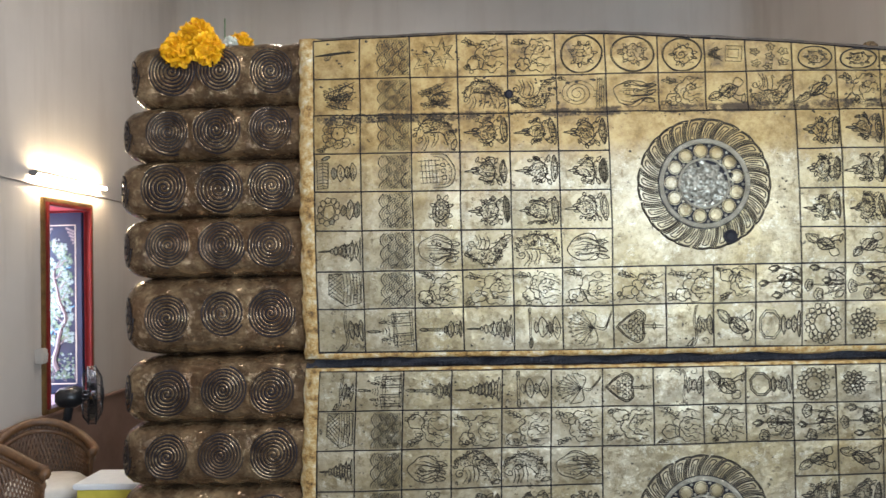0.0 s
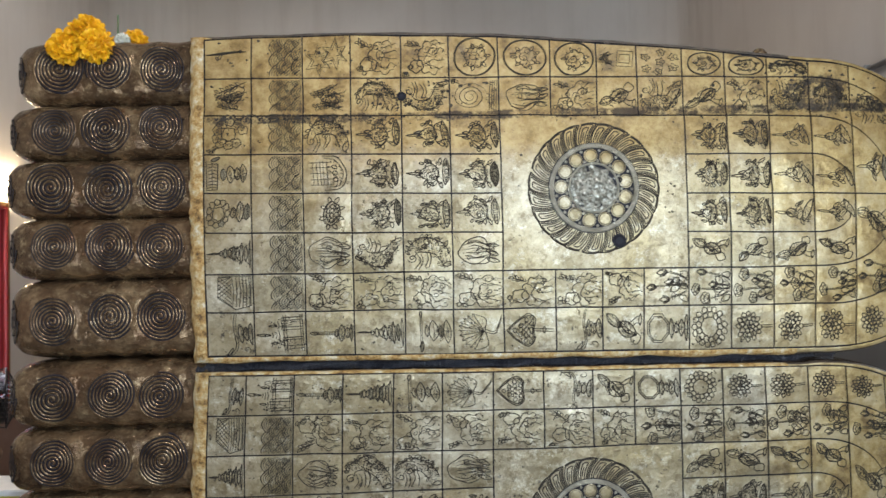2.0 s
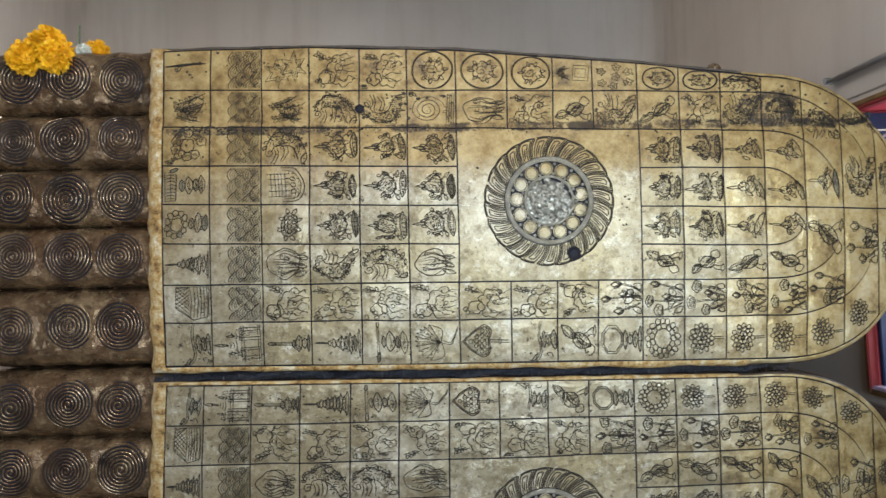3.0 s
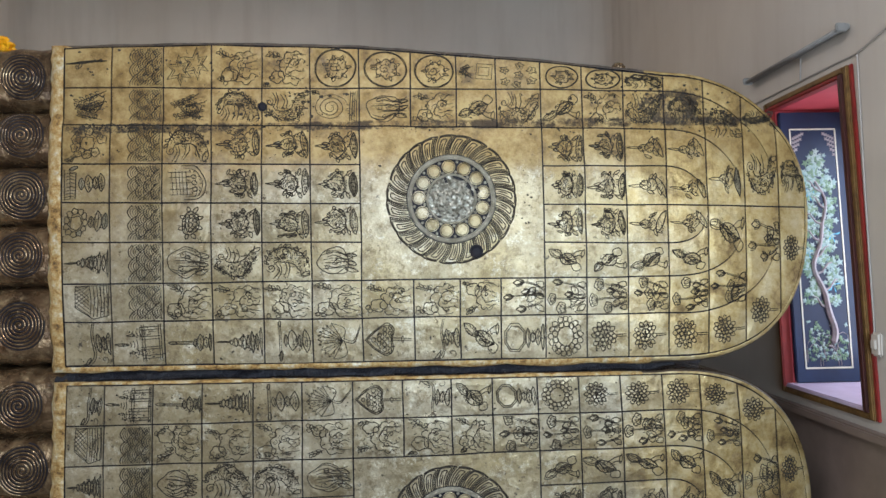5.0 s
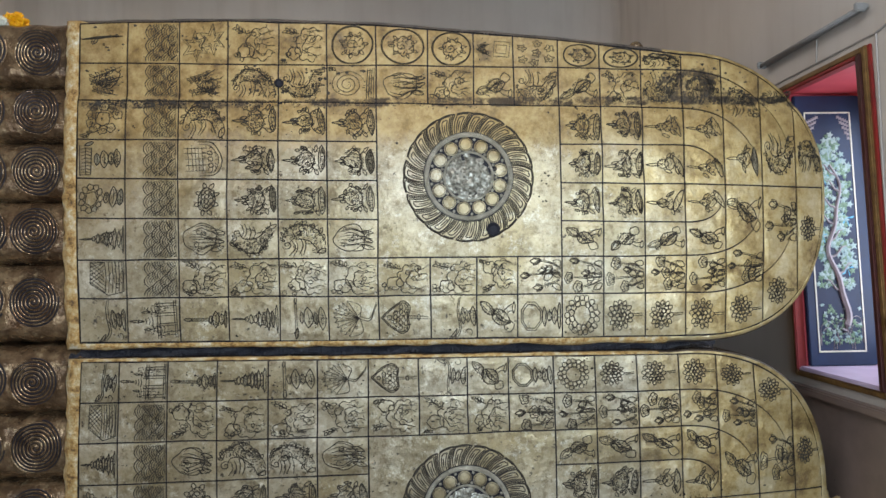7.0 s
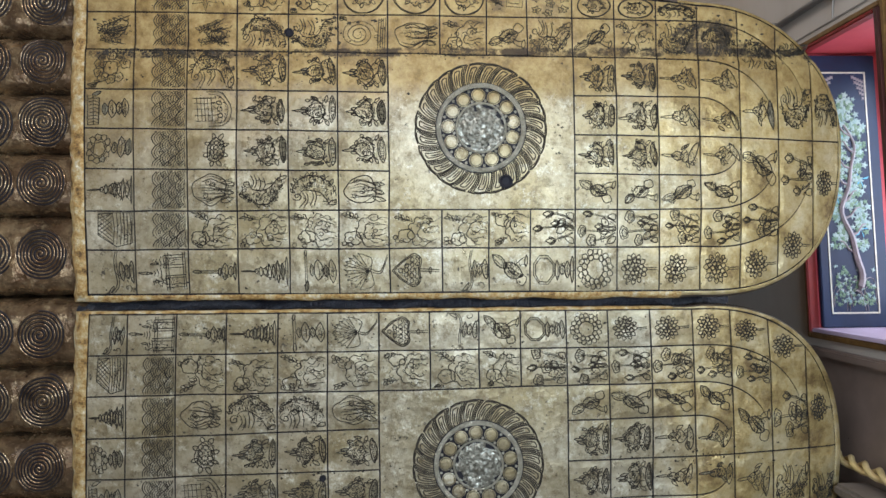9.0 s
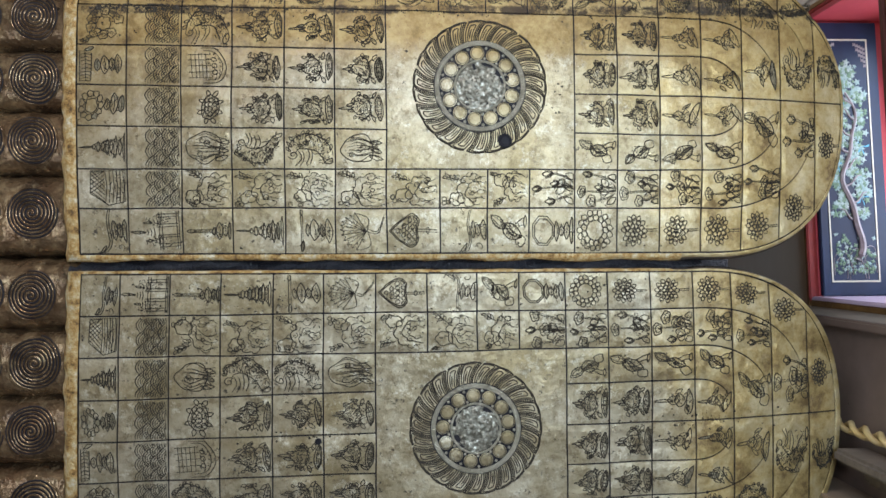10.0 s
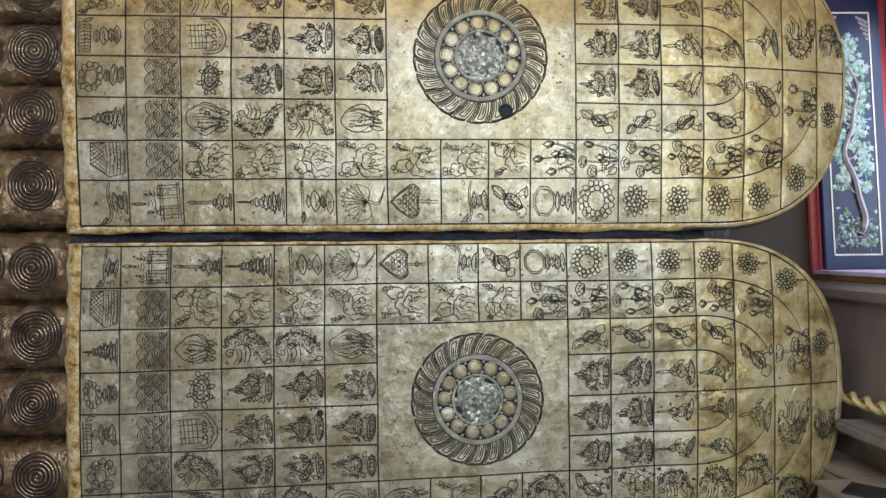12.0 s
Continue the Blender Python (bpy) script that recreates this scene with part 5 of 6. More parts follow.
# ---- windows: moulded frame, red reveal, painted shutter folded against the far jamb ----
def window(name, x, s, win, label):
    """s: +1 where the wall's outside lies towards +x."""
    y0, y1, z0, z1 = win
    e = thing(name, (x, (y0 + y1) / 2, z0), label, "window", "painted windows", "structure")
    t = 0.030

    def bx(xa, xb, ya, yb, za, zb, bev=0.006):
        return boxm((min(x + s * xa, x + s * xb), ya, za), (max(x + s * xa, x + s * xb), yb, zb), bev)

    for ya, yb, za, zb in ((y0 - t, y0, z0 - t, z1 + t), (y1, y1 + t, z0 - t, z1 + t), (y0, y1, z1, z1 + t), (y0, y1, z0 - t, z0)):
        fr = part("frame", bx(-0.022, 0.02, ya, yb, za, zb), GOLDWOOD, e, "gilded brown moulding")
    d = 0.034
    for ya, yb, za, zb in ((y0, y0 + d, z0, z1), (y1 - 0.018, y1, z0, z1), (y0 + d, y1 - 0.018, z1 - 0.02, z1)):
        part("inner_frame", bx(-0.030, 0.022, ya, yb, za, zb), MAROON if ya == y0 and s > 0 else RED, e, "red lacquered inner frame")
    if s > 0:
        part("edge_strip", bx(-0.012, 0.0, y0 - t - 0.022, y0 - t - 0.001, z0 - t, z1 + t, 0.003), RED, e, "thin red outer strip")
    part("reveal", bx(0.022, TH, y0, y0 + 0.012, z0, z1, 0), CRIMSON, e)
    part("reveal", bx(0.022, TH, y1 - 0.012, y1, z0, z1, 0), CRIMSON, e)
    part("reveal", bx(0.022, TH, y0 + 0.012, y1 - 0.012, z1 - 0.012, z1, 0), CRIMSON, e)
    leaf_edge = part("folded_leaf", bx(0.012, 0.30, y0 + d + 0.001, y0 + d + 0.036, z0 + 0.024, z1 - 0.05, 0.004), MAROON if s > 0 else RED, e, "dark red shutter leaf folded against the near jamb")
    for zh in (z0 + 0.3, z1 - 0.35):
        part("hinge", bx(0.004, 0.0115, y0 + d + 0.004, y0 + d + 0.03, zh, zh + 0.05, 0.002), GOLDWOOD, leaf_edge)
    part("sill", bx(-0.02, TH + 0.05, y0, y1, z0 - 0.004, z0 + 0.02), LILAC_LIT_SILL, e, "pale sill coloured by the lilac daylight on it")
    # the shutter
    xs0, xs1 = 0.025, 0.375
    zs0, zs1 = z0 + 0.022, z1 - 0.03
    yf = y1 - 0.05
    sh = part("shutter", bx(xs0, xs1, yf, yf + 0.03, zs0, zs1, 0.004), NAVY, e, "navy shutter painted with a blossoming tree")
    bm = bmesh.new()
    ba, bb, bc, bd = xs0 + 0.045, xs1 - 0.055, zs0 + 0.07, zs1 - 0.09
    for xa, xb, za, zb in ((ba, bb, bc, bc + 0.008), (ba, bb, bd - 0.008, bd), (ba, ba + 0.007, bc, bd), (bb - 0.007, bb, bc, bd)):
        box(bm, (min(x + s * xa, x + s * xb), yf - 0.003, za), (max(x + s * xa, x + s * xb), yf, zb))
    part("border", bm, CREAM, sh)
    rng = random.Random(11 if s > 0 else 12)
    w, h = bb - ba - 0.02, bd - bc - 0.02

    def put(u, v):
        return (x + s * (ba + 0.01 + u * w), bc + 0.01 + v * h)

    spine = [(0.50 + 0.16 * math.sin(v * 9.0 + 0.4) + 0.04 * math.sin(v * 23), 0.08 + 0.70 * v) for v in [i / 30 for i in range(31)]]
    bm = bmesh.new()
    branches = [(spine, 0.019)]
    clumps = []
    for i in range(7, 31, 3):
        u, v = spine[i]
        sd = 1 if u < 0.5 else -1
        ln = rng.uniform(0.26, 0.42)
        twig = [(u, v), (u + sd * ln * 0.4, v + 0.012), (u + sd * ln * 0.75, v + 0.045), (u + sd * ln, v + 0.05)]
        branches.append((twig, 0.007))
        clumps += [(u + sd * ln, v + 0.05), (u + sd * ln * 0.6, v + 0.06), (u - sd * 0.14, v + 0.03)]
    clumps += [(0.5, 0.82), (0.4, 0.86), (0.62, 0.87)]
    for pts, r in branches:
        q = [(put(min(0.97, max(0.03, u)), v)) for u, v in pts]
        tube(bm, [(a, yf - 0.002, b) for a, b in q], [r * (1 - 0.7 * i / len(q)) for i in range(len(q))], 6)
    part("painted_trunk", bm, BARK, sh)
    flowers, leaves = bmesh.new(), bmesh.new()

    def star(bm, u, v, r, k):
        a, b = put(min(0.95, max(0.05, u)), min(0.97, max(0.02, v)))
        c = bm.verts.new((a, yf - 0.0045, b))
        ph = rng.uniform(0, 6)
        ring = [bm.verts.new((a + (r if j % 2 else r * 0.45) * math.cos(ph + j * math.pi / k), yf - 0.0025, b + (r if j % 2 else r * 0.45) * math.sin(ph + j * math.pi / k))) for j in range(2 * k)]
        for j in range(2 * k):
            bm.faces.new((c, ring[j], ring[(j + 1) % (2 * k)]))

    for i in range(560):
        u, v = rng.choice(clumps)
        star(flowers if i % 5 < 3 else leaves, u + rng.gauss(0, 0.085), v + rng.gauss(0, 0.020), rng.uniform(0.009, 0.024), 5)
    for i in range(120):
        star(leaves if i % 3 else flowers, rng.uniform(0.05, 0.95), 0.03 + 0.16 * rng.random() ** 1.5, rng.uniform(0.008, 0.016), 4)
    part("painted_blossoms", flowers, BLOSSOM, sh)
    part("painted_leaves", leaves, LEAF, sh)
    bm = bmesh.new()
    for cu, cv, rr in ((0.2, 0.02, 0.10), (0.55, 0.0, 0.13), (0.86, 0.03, 0.11)):
        for k in (1.0, 0.75):
            tube(bm, [(put(min(0.98, max(0.02, cu + 0.24 * k * math.cos(q * math.pi / 10))), max(0.004, cv + rr * k * math.sin(q * math.pi / 10)))[0], yf - 0.001,
                       put(0, max(0.004, cv + rr * k * math.sin(q * math.pi / 10)))[1]) for q in range(11)], 0.0022, 4)
    part("painted_rocks", bm, BARK, sh)
    bm = bmesh.new()
    for u, v in ((0.30, 0.73), (0.72, 0.34), (0.78, 0.55), (0.2, 0.48)):
        a, b = put(u, v)
        for dx, dz in ((0.046, 0.014), (-0.026, 0.042), (-0.03, -0.034), (0.012, -0.045)):
            vs = [bm.verts.new(p) for p in ((a, yf - 0.004, b), (a + dx, yf - 0.003, b + dz), (a + dx * 0.6 + 0.008, yf - 0.003, b + dz * 0.6 - 0.008))]
            bm.faces.new(vs)
    part("painted_flower", bm, BIRD, sh)
    bm = bmesh.new()
    for sd, u0 in ((1, 0.0), (-1, 1.0)):
        for q in range(5):
            a, b = put(u0 + sd * 0.055 * (q + 0.6), 0.985 - 0.010 * (4 - q) * 0.5)
            for r in range(5 - q):
                star_at = (a, b - 0.022 * r)
                c = bm.verts.new((star_at[0], yf - 0.0045, star_at[1]))
                ring = [bm.verts.new((star_at[0] + (0.013 if t % 2 else 0.006) * math.cos(t * math.pi / 4), yf - 0.0025, star_at[1] + (0.013 if t % 2 else 0.006) * math.sin(t * math.pi / 4))) for t in range(8)]
                for t in range(8):
                    bm.faces.new((c, ring[t], ring[(t + 1) % 8]))
    part("painted_corner_ornament", bm, BARK, sh)
    if s > 0:
        for ob in e.children_recursive:
            ob.data.transform(PLAN @ SLANT @ PLAN.inverted())
    return e


window("window_1", XR, 1, RW, "deep window with gilded frame and open painted shutter")
window("window_2", XL, -1, LW, "deep window with gilded frame and open painted shutter")


# ---- wall lamps, cables, boxes ----
def batten(x, s, y0, y1, z, lit, label):
    e = thing("tube_lamp", (x, (y0 + y1) / 2, z), label, "lamp", "wall tube lamps")
    part("casing", boxm((min(x + s * 0.002, x + s * 0.028), y0, z - 0.012), (max(x + s * 0.002, x + s * 0.028), y1, z + 0.014), 0.005), GREYM, e)
    part("tube", tube(bmesh.new(), [(x + s * 0.045, y0 + 0.02, z - 0.012), (x + s * 0.045, y1 - 0.02, z - 0.008)], 0.011, 12), LIT if lit else GREYM, e, "glowing tube" if lit else "unlit grey tube", True)
    for y in (y0, y1 - 0.025):
        part("end_cap", boxm((min(x + s * 0.012, x + s * 0.064), y, z - 0.022), (max(x + s * 0.012, x + s * 0.060), y + 0.018, z + 0.016), 0.005), GREYM, e)


batten(XR, -1, -0.055, 0.865, 2.628, False, "unlit grey tube lamp fixed above the window")
batten(XL, 1, 1.42, 2.34, 2.26, True, "glowing tube lamp fixed above the window")


CABLE = plain("dusty beige cable", (0.30, 0.27, 0.24), (0.38, 0.34, 0.31), 8, 0.6)


def cable(pts, label):
    one("cable", tube(bmesh.new(), pts, 0.0038, 6), CABLE, label, "cable", "wall cables")


cable([(XR - 0.006, y, z) for y, z in ((-1.2, 2.72), (-0.4, 2.56), (-0.10, 2.495), (0.78, 2.495), (2.2, 2.50), (4.2, 2.50))], "grey cable run along the wall above the window")
cable([(XR - 0.006, 0.35, 2.61), (XR - 0.006, 0.36, 2.495)], "short grey cable drop beneath the tube lamp")
cable([(XR - 0.006, -0.10, 2.49), (XR - 0.006, -0.12, 1.9), (XR - 0.006, -0.15, 1.30)], "grey cable running down beside the window frame")
cable([(XL + 0.006, y, z) for y, z in ((0.2, 2.22), (1.1, 2.20), (1.47, 2.19), (2.3, 2.19), (4.2, 2.16))], "grey cable run along the wall above the window")
for x, s, y, z in ((XR, -1, -0.17, 1.25), (XL, 1, 1.50, 1.06)):
    dp = 0.02 if s < 0 else 0.06
    e = thing("switch_box", (x, y, z), "small grey switch box fixed beside the window", "switch box", "switch boxes")
    part("body", boxm((min(x, x + s * dp), y - 0.03, z - 0.05), (max(x, x + s * dp), y + 0.03, z + 0.05), 0.008), PLASTER, e)
    part("button", boxm((min(x + s * dp, x + s * (dp + 0.01)), y - 0.015, z - 0.02), (max(x + s * dp, x + s * (dp + 0.01)), y + 0.015, z + 0.02), 0.003), PLASTER, e)


# ---- marigolds on the big toe ----
def marigold(at, r, seed, mat=MARIGOLD, name="marigold", label="orange marigold head lying on the toe"):
    rng = random.Random(seed)
    e = thing(name, at, label, "flower", "flower offering")
    c = Vector(at) + Vector((0, 0, r * 0.8))
    bm = bmesh.new()
    for i in range(170):
        z = 1 - 2 * (i + 0.5) / 170
        a = i * 2.39996
        d = Vector((math.sqrt(1 - z * z) * math.cos(a), math.sqrt(1 - z * z) * math.sin(a), z))
        d = (d + Vector((rng.uniform(-0.15, 0.15), rng.uniform(-0.15, 0.15), rng.uniform(-0.15, 0.15)))).normalized()
        sd = d.orthogonal().normalized()
        sd.rotate(Matrix.Rotation(rng.uniform(0, 6.28), 3, d))
        up = d.cross(sd)
        k = r * rng.uniform(0.85, 1.08)
        wd = r * 0.2
        pts = [c + d * k * 0.55, c + d * k * 0.85 + sd * wd + up * wd * 0.3, c + d * k + sd * wd * 0.6, c + d * k * 1.03 + up * wd * 0.2, c + d * k - sd * wd * 0.6, c + d * k * 0.85 - sd * wd + up * wd * 0.3]
        bm.faces.new([bm.verts.new(p) for p in pts])
    part("petals", bm, mat, e)
    part("heart", lathe(bmesh.new(), [(0.01 * r, -0.6 * r), (0.45 * r, -0.4 * r), (0.6 * r, 0), (0.45 * r, 0.4 * r), (0.01 * r, 0.6 * r)], c, "z", 10), mat, e)


for i, (x, y, z, r) in enumerate(((-1.875, 0.04, 2.51, 0.078), (-1.81, 0.10, 2.595, 0.078), (-1.745, 0.04, 2.515, 0.075), (-1.645, 0.22, 2.60, 0.060), (-1.80, 0.2, 2.60, 0.06))):
    marigold((x, y, z), r, i)
marigold((-1.675, 0.15, 2.605), 0.035, 9, JASMINE, "jasmine", "small white jasmine bloom among the marigolds")
one("incense_stick", tube(bmesh.new(), [(-1.72, 0.2, 2.60), (-1.718, 0.2, 2.77)], 0.0035, 6), STEM, "thin incense stick standing among the marigolds", "incense stick")
one("loose_knob", lathe(bmesh.new(), [(0.03, 0), (0.034, 0.012), (0.02, 0.03), (0.006, 0.036)], (1.17, 0.06, 2.475), "z", 10), BRONZE, "small dark knob on the edge of the foot", "knob")


DAIS = -0.05
one("dais", boxm((XL + 0.025, -0.6, ZF), (-2.25, 1.95, DAIS), 0.012), DARKWOOD, "low dark wooden dais along the side wall", "dais")


# ---- pedestal fan by the west wall ----
def pedestal_fan(x, y):
    e = thing("pedestal_fan", (x, y, DAIS), "black pedestal fan standing by the wall", "fan")
    part("base", lathe(bmesh.new(), [(0.17, 0), (0.17, 0.02), (0.15, 0.04), (0.04, 0.06), (0.03, 0.08)], (x, y, DAIS), "z", 28), BLACKP, e, "", True)
    part("pole", tube(bmesh.new(), [(x, y, DAIS + 0.06), (x, y, 0.64)], 0.018, 12), BLACKP, e, "", True)
    part("control_box", boxm((x - 0.045, y - 0.05, 0.26), (x + 0.045, y + 0.04, 0.52), 0.02), BLACKP, e)
    hub = Vector((x + 0.13, y, 0.77))
    part("motor", lathe(bmesh.new(), [(0.03, -0.20), (0.065, -0.17), (0.075, -0.08), (0.05, -0.03), (0.02, 0.0)], hub, "x", 20), BLACKP, e, "", True)
    part("neck", tube(bmesh.new(), [(x, y, 0.62), (x + 0.02, y, 0.72)], 0.028, 10), BLACKP, e)
    cage = bmesh.new()
    for k in range(36):
        a = k * math.tau / 36
        c, s = math.cos(a), math.sin(a)
        tube(cage, [hub + Vector((dx, r * c, r * s)) for dx, r in ((-0.03, 0.05), (-0.035, 0.14), (0.0, 0.19), (0.045, 0.195), (0.08, 0.13), (0.09, 0.04))], 0.0022, 4)
    for dx, r in ((0.0, 0.192), (0.045, 0.197), (0.083, 0.12), (-0.034, 0.12)):
        tube(cage, [hub + Vector((dx, r * math.cos(k * math.tau / 30), r * math.sin(k * math.tau / 30))) for k in range(30)], 0.005, 6, True)
    part("guard", cage, BLACKP, e, "black wire guard")
    for b in range(4):
        bm = bmesh.new()
        prev = None
        for i in range(7):
            r = 0.03 + 0.14 * i / 6
            wdt = 0.35 + 0.5 * math.sin(math.pi * min(1, i / 6 * 0.9))
            col = [bm.verts.new(hub + Vector((0.02 + 0.03 * q, r * math.cos(b * 1.571 + q * wdt), r * math.sin(b * 1.571 + q * wdt)))) for q in (-0.5, 0, 0.5, 0.9)]
            if prev:
                for j in range(3):
                    bm.faces.new((prev[j], col[j], col[j + 1], prev[j + 1]))
            prev = col
        bmesh.ops.solidify(bm, geom=bm.faces[:], thickness=0.003)
        part("blade", bm, BLACKP, e)
    part("cap", lathe(bmesh.new(), [(0.045, 0.085), (0.045, 0.095), (0.01, 0.10)], hub, "x", 16), BLACKP, e)
    return e


pedestal_fan(-3.31, 1.60).rotation_euler.z = radians(30)


# ---- rattan armchairs ----
def rattan_chair(x, y, turn, size, label):
    e = thing("rattan_armchair", (x, y, DAIS), label, "armchair", "rattan armchairs")
    R = Matrix.Translation((x, y, DAIS)) @ Matrix.Rotation(radians(turn), 4, "Z") @ Matrix.Scale(size, 4)

    def pt(*p):
        return R @ Vector(p)

    arc = [(0.36 * math.cos(a), 0.02 + 0.36 * math.sin(a), 0.78 + 0.20 * max(0, math.sin(a)) ** 1.5) for a in [radians(-35 + 250 * i / 24) for i in range(25)]]
    part("back_rail", tube(bmesh.new(), [pt(*p) for p in arc], 0.026, 8), RATTAN, e, "", True)
    part("back_rail", tube(bmesh.new(), [pt(p[0] * 0.97, p[1] * 0.97, p[2] - 0.07) for p in arc], 0.014, 8), RATTAN, e, "", True)
    part("seat_ring", tube(bmesh.new(), [pt(0.33 * math.cos(k * math.tau / 28), 0.33 * math.sin(k * math.tau / 28), 0.44) for k in range(28)], 0.022, 8, True), RATTAN, e, "", True)
    weave = bmesh.new()
    n = 56
    for k in range(n):
        q = k / (n - 1)
        for sgn in (-1, 1):
            i0 = q * 24
            i1 = min(24, max(0, i0 + sgn * 2.6))

            def at(i):
                j = min(23, int(i))
                return Vector(arc[j]).lerp(Vector(arc[j + 1]), i - j)

            top, low = at(i0), at(i1)
            low = Vector((low.x * 0.93, low.y * 0.93, 0.45))
            tube(weave, [pt(*top), pt(*((top + low) / 2)), pt(*low)], 0.005, 4)
    tagged(part("woven_back", weave, RATTAN, e, "open cane lattice"), kind="stuff")
    for sx, sy in ((-1, -1), (1, -1), (-1, 1), (1, 1)):
        part("leg", tube(bmesh.new(), [pt(0.27 * sx, 0.25 * sy, 0.0), pt(0.25 * sx, 0.23 * sy, 0.44)], 0.022, 8), RATTAN, e, "", True)
    part("cushion", lathe(bmesh.new(), [(0.28 * size, 0), (0.315 * size, 0.03), (0.315 * size, 0.07), (0.27 * size, 0.10), (0.02, 0.11)], pt(0, 0, 0.455), "z", 28), CUSHION, e, "off-white round cushion", True)


rattan_chair(-3.1, 1.0, 40, 0.75, "honey-coloured rattan armchair with a white cushion")
rattan_chair(-2.98, 0.27, 60, 0.82, "honey-coloured rattan armchair with a white cushion")

# ---- low table with yellow skirt beside the toes ----
e = thing("low_table", (-2.35, 0.7, DAIS), "low table with a white top and yellow skirt", "table")
part("tabletop", boxm((-2.68, 0.56, 0.465), (-2.29, 0.84, 0.495), 0.006), PAPER, e, "white covered top")
part("skirt", boxm((-2.665, 0.575, 0.29), (-2.305, 0.825, 0.4645), 0.004), YELLOW, e, "bright yellow cloth skirt")
for lx in (-2.65, -2.36):
    for ly in (0.6, 0.75):
        part("leg", boxm((lx, ly, DAIS), (lx + 0.05, ly + 0.05, 0.2895), 0.004), DARKWOOD, e)

# ---- stone-topped ledge in the corner by the heel ----
e = thing("stone_ledge", (2.0, -0.3, ZF), "low masonry ledge of dull brown stone with one black tile", "ledge")
part("body", boxm((1.80, -0.92, ZF), (2.146, -0.05, 0.095), 0.006), BROWNSTONE, e)
part("body", boxm((1.95, -0.0495, ZF), (2.146, 0.75, 0.095), 0.006), BROWNSTONE, e)
part("slab", boxm((1.785, -0.93, 0.0955), (2.146, -0.05, 0.115), 0.004), BROWNSTONE, e)
part("slab", boxm((1.945, -0.0475, 0.0955), (2.146, 0.76, 0.115), 0.004), BROWNSTONE, e)
bm = bmesh.new()
lo = [bm.verts.new((x, y, 0.1155)) for x, y in ((1.80, -0.22), (1.92, -0.34), (2.03, -0.22), (1.92, -0.10))]
hi = [bm.verts.new((v.co.x, v.co.y, 0.120)) for v in lo]
bm.faces.new(hi)
for q in range(4):
    bm.faces.new((lo[q], lo[(q + 1) % 4], hi[(q + 1) % 4], hi[q]))
part("tile", bm, TILE_D, e, "black diamond tile")

# ---- dark bench and gilded twisted rail by the heel ----
GREYWOOD = plain("worn grey wood", (0.14, 0.115, 0.098), (0.22, 0.185, 0.16), 9, 0.4, 0, 0.2, 0.003, (1, 6, 1))
e = thing("bench", (2.06, -0.4, ZF), "dark low bench standing by the heel", "bench")
part("seat", boxm((1.985, -1.3, 0.27), (2.145, 0.13, 0.325), 0.014), GREYWOOD, e, "worn grey top")
part("apron", boxm((2.05, -1.27, 0.20), (2.14, 0.02, 0.2695), 0.02), DARKWOOD, e)
for ly in (-0.85, -0.35):
    part("leg", boxm((2.06, ly, 0.12), (2.13, ly + 0.09, 0.1995), 0.01), DARKWOOD, e)
bm = bmesh.new()
for ph in (0, math.pi):
    tube(bm, [(2.085 + 0.0185 * math.cos(ph + i * 0.62), 0.30 - 0.02 * i, 0.408 + 0.0185 * math.sin(ph + i * 0.62)) for i in range(75)], 0.0145, 8)
e = thing("twisted_rail", (2.085, -0.5, 0.33), "gilded twisted rail standing on the dark bench", "rail")
part("rail", bm, ROPE, e, "", True)
for y in (-0.4, -0.75, -1.1):
    part("post", lathe(bmesh.new(), [(0.02, 0.0), (0.012, 0.02), (0.014, 0.05), (0.012, 0.065)], (2.085, y, 0.3252), "z", 10), ROPE, e)

# ---- added casings for the ceiling fill lights, out of view behind the camera and over the statue ----
for x, y in ((-0.2, -2.4), (-1.2, 1.6)):
    z = 4.28 if y < 0 else 4.53
    e = thing("ceiling_lamp", (x, y, z), "long white casing added out of view above a fill light", "lamp", "ceiling lamps")
    part("casing", boxm((x - 1.35 if y < 0 else x - 0.75, y - 0.08, z - 0.05), (x + 1.35 if y < 0 else x + 0.75, y + 0.08, ZC), 0.01), WHITEP, e)

# ---- the soles and the floor pieces ----
upper = sole(UP, False, "gilded upper sole engraved with square signs and a wheel")
lower = sole(LO, True, "gilded lower sole engraved with square signs and a wheel")
soot(UP, upper, [(-1.02, 2.235, 0.13, 0.010, 90, 0.020), (-0.62, 2.232, 0.30, 0.008, 120, 0.013), (0.4, 2.215, 0.5, 0.008, 120, 0.011), (-0.35, 2.31, 0.16, 0.05, 55, 0.022),
                 (1.33, 2.31, 0.16, 0.055, 110, 0.020), (1.35, 2.20, 0.3, 0.012, 60, 0.013), (-0.9, 2.50, 0.4, 0.06, 45, 0.014), (0.0, 1.23, 0.8, 0.02, 80, 0.014), (0.73, 1.85, 0.02, 0.08, 20, 0.014),
                 (0.3, 1.8, 0.9, 0.4, 120, 0.007), (-0.6, 2.12, 0.35, 0.06, 60, 0.014)], 21)
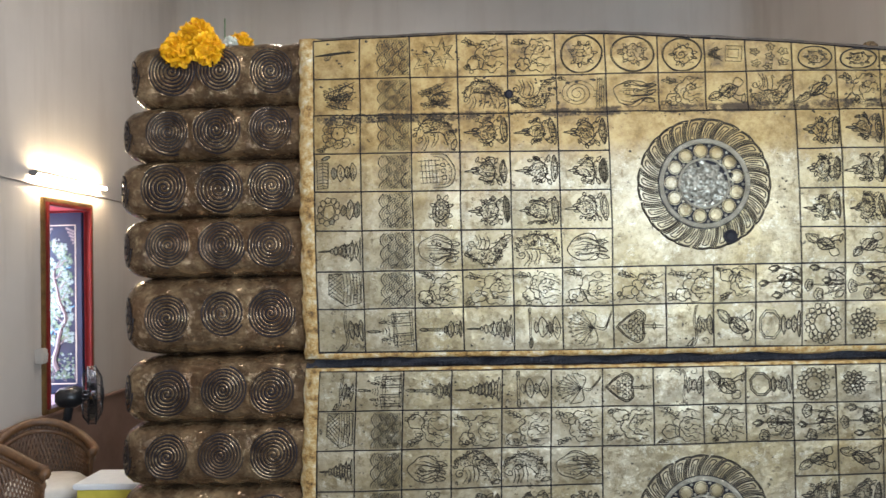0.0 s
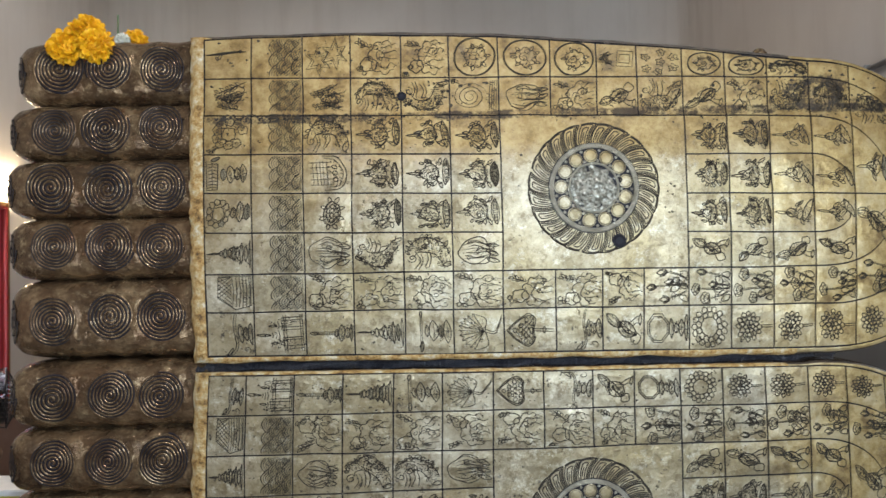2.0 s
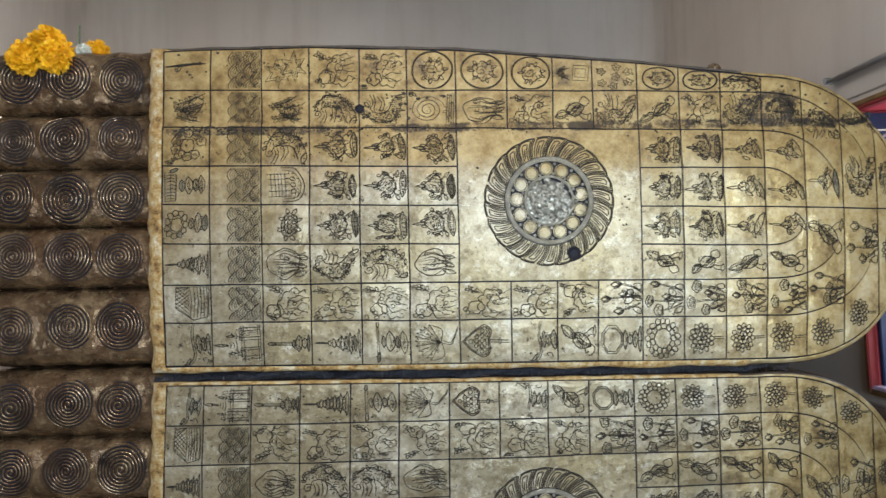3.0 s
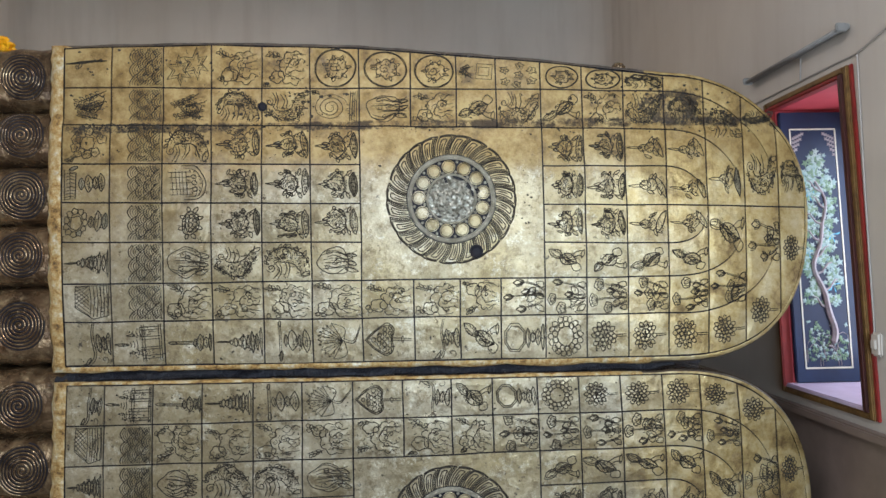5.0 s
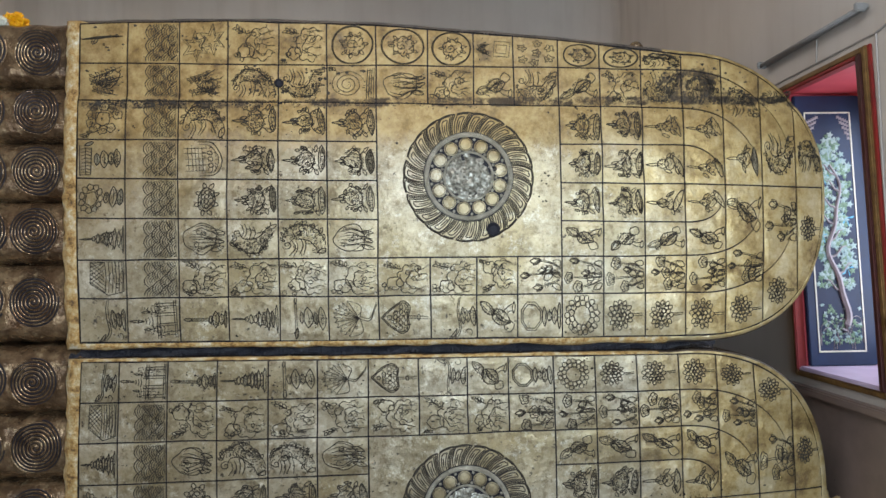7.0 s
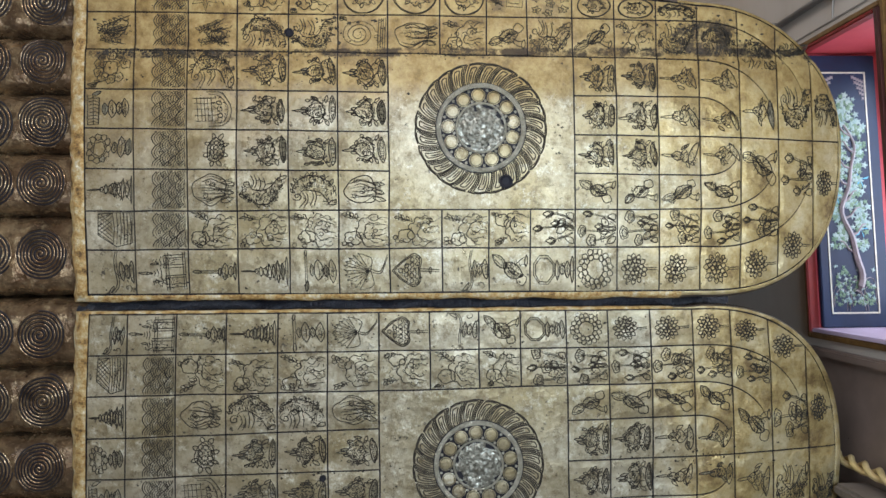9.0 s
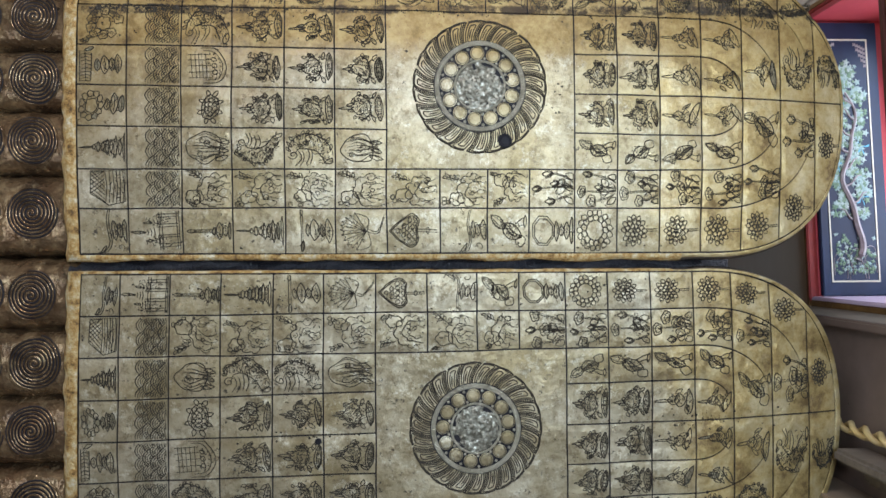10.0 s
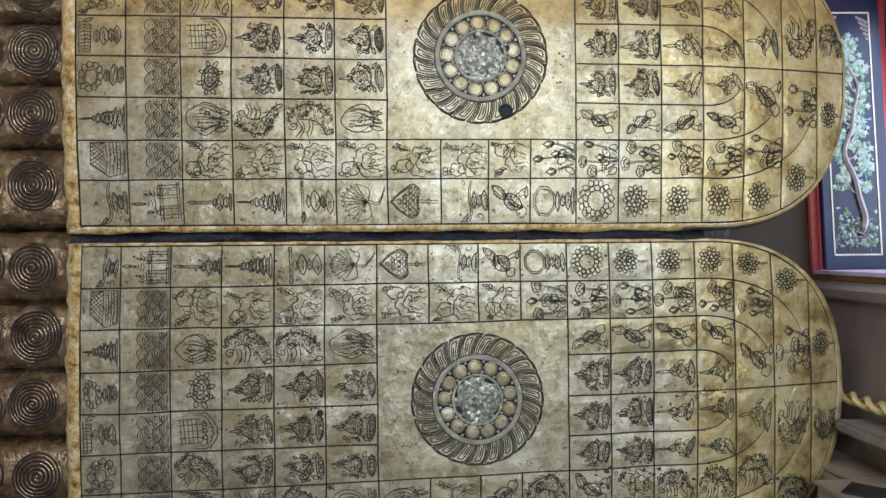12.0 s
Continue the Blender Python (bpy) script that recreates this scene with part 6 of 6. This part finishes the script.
soot(LO, lower, [(-0.75, 1.04, 0.3, 0.05, 70, 0.014), (1.1, 0.13, 0.25, 0.03, 90, 0.022), (-0.3, 0.45, 0.01, 0.01, 6, 0.018), (1.303, 0.505, 0.008, 0.008, 6, 0.016), (0.3, 0.6, 0.9, 0.4, 140, 0.007),
                 (0.0, 1.10, 0.8, 0.012, 60, 0.010), (-0.2, 0.45, 0.25, 0.10, 50, 0.014), (1.25, 0.47, 0.2, 0.05, 60, 0.013), (0.1, -0.02, 0.6, 0.03, 120, 0.016), (0.0, 1.0, 0.7, 0.05, 90, 0.012)], 22)

def lean_back(me):
    """The lower foot leans away from the hall towards the plinth and has a flat sole."""
    for v in me.vertices:
        x, y, z = v.co.x / K, v.co.y / K, v.co.z / K - LIFT
        q = min(1.0, abs(z - LO.mid) / 0.75)
        dy = 0.045 * (1 - q * q) + 0.085 * (1.1 - z) - 0.018
        k = 1 + dy / 3.0
        v.co = W(0.16 + (x - 0.16) * k, y + dy, 1.15 + (z - 1.15) * k)


for f, plate, x, z, r in ((UP, upper, 0.508, 1.672, 0.030), (UP, upper, -0.405, 2.315, 0.020), (UP, upper, 0.515, 1.93, 0.012), (LO, lower, -0.275, 0.425, 0.014)):
    bm = bmesh.new()
    rims = [[bm.verts.new((x + q * math.cos(k * math.tau / 18) * (1 + 0.08 * math.sin(3 * k)), f.surf(x, z) - l, z + q * math.sin(k * math.tau / 18))) for k in range(18)] for q, l in ((r, 0.004), (r * 0.97, 0.012), (r * 0.8, 0.013), (r * 0.5, 0.0095))]
    for A, B in zip(rims, rims[1:]):
        for k in range(18):
            bm.faces.new((A[k], B[k], B[(k + 1) % 18], A[(k + 1) % 18]))
    bm.faces.new(rims[-1])
    part("hole", bm, GROOVE, plate, "black worn hole")

for ob in [lower_foot] + list(lower.children_recursive):
    lean_back(ob.data)

floor = one("floor", boxm((XL - TH, YF - TH, ZF - 0.2), (XR + TH, YB + TH, ZF - 0.012)), TILE_L, "polished stone floor with black insets", "floor", kind="structure")
t = 0.51
shared = {}
for i in range(11):
    for j in range(18):
        x, y = XL + 0.005 + i * t, YF + 0.05 + j * t
        dark = (i + j) % 2 == 0
        if dark not in shared:
            shared[dark] = mesh_of("tile", boxm((0.002, 0.002, ZF - 0.0118 - LIFT), (t - 0.002, t - 0.002, ZF - LIFT), 0.002), TILE_D if dark else TILE_L)
        ob = new("tile", shared[dark])
        ob.parent = floor
        ob.location = (K * x, K * y, K * LIFT)
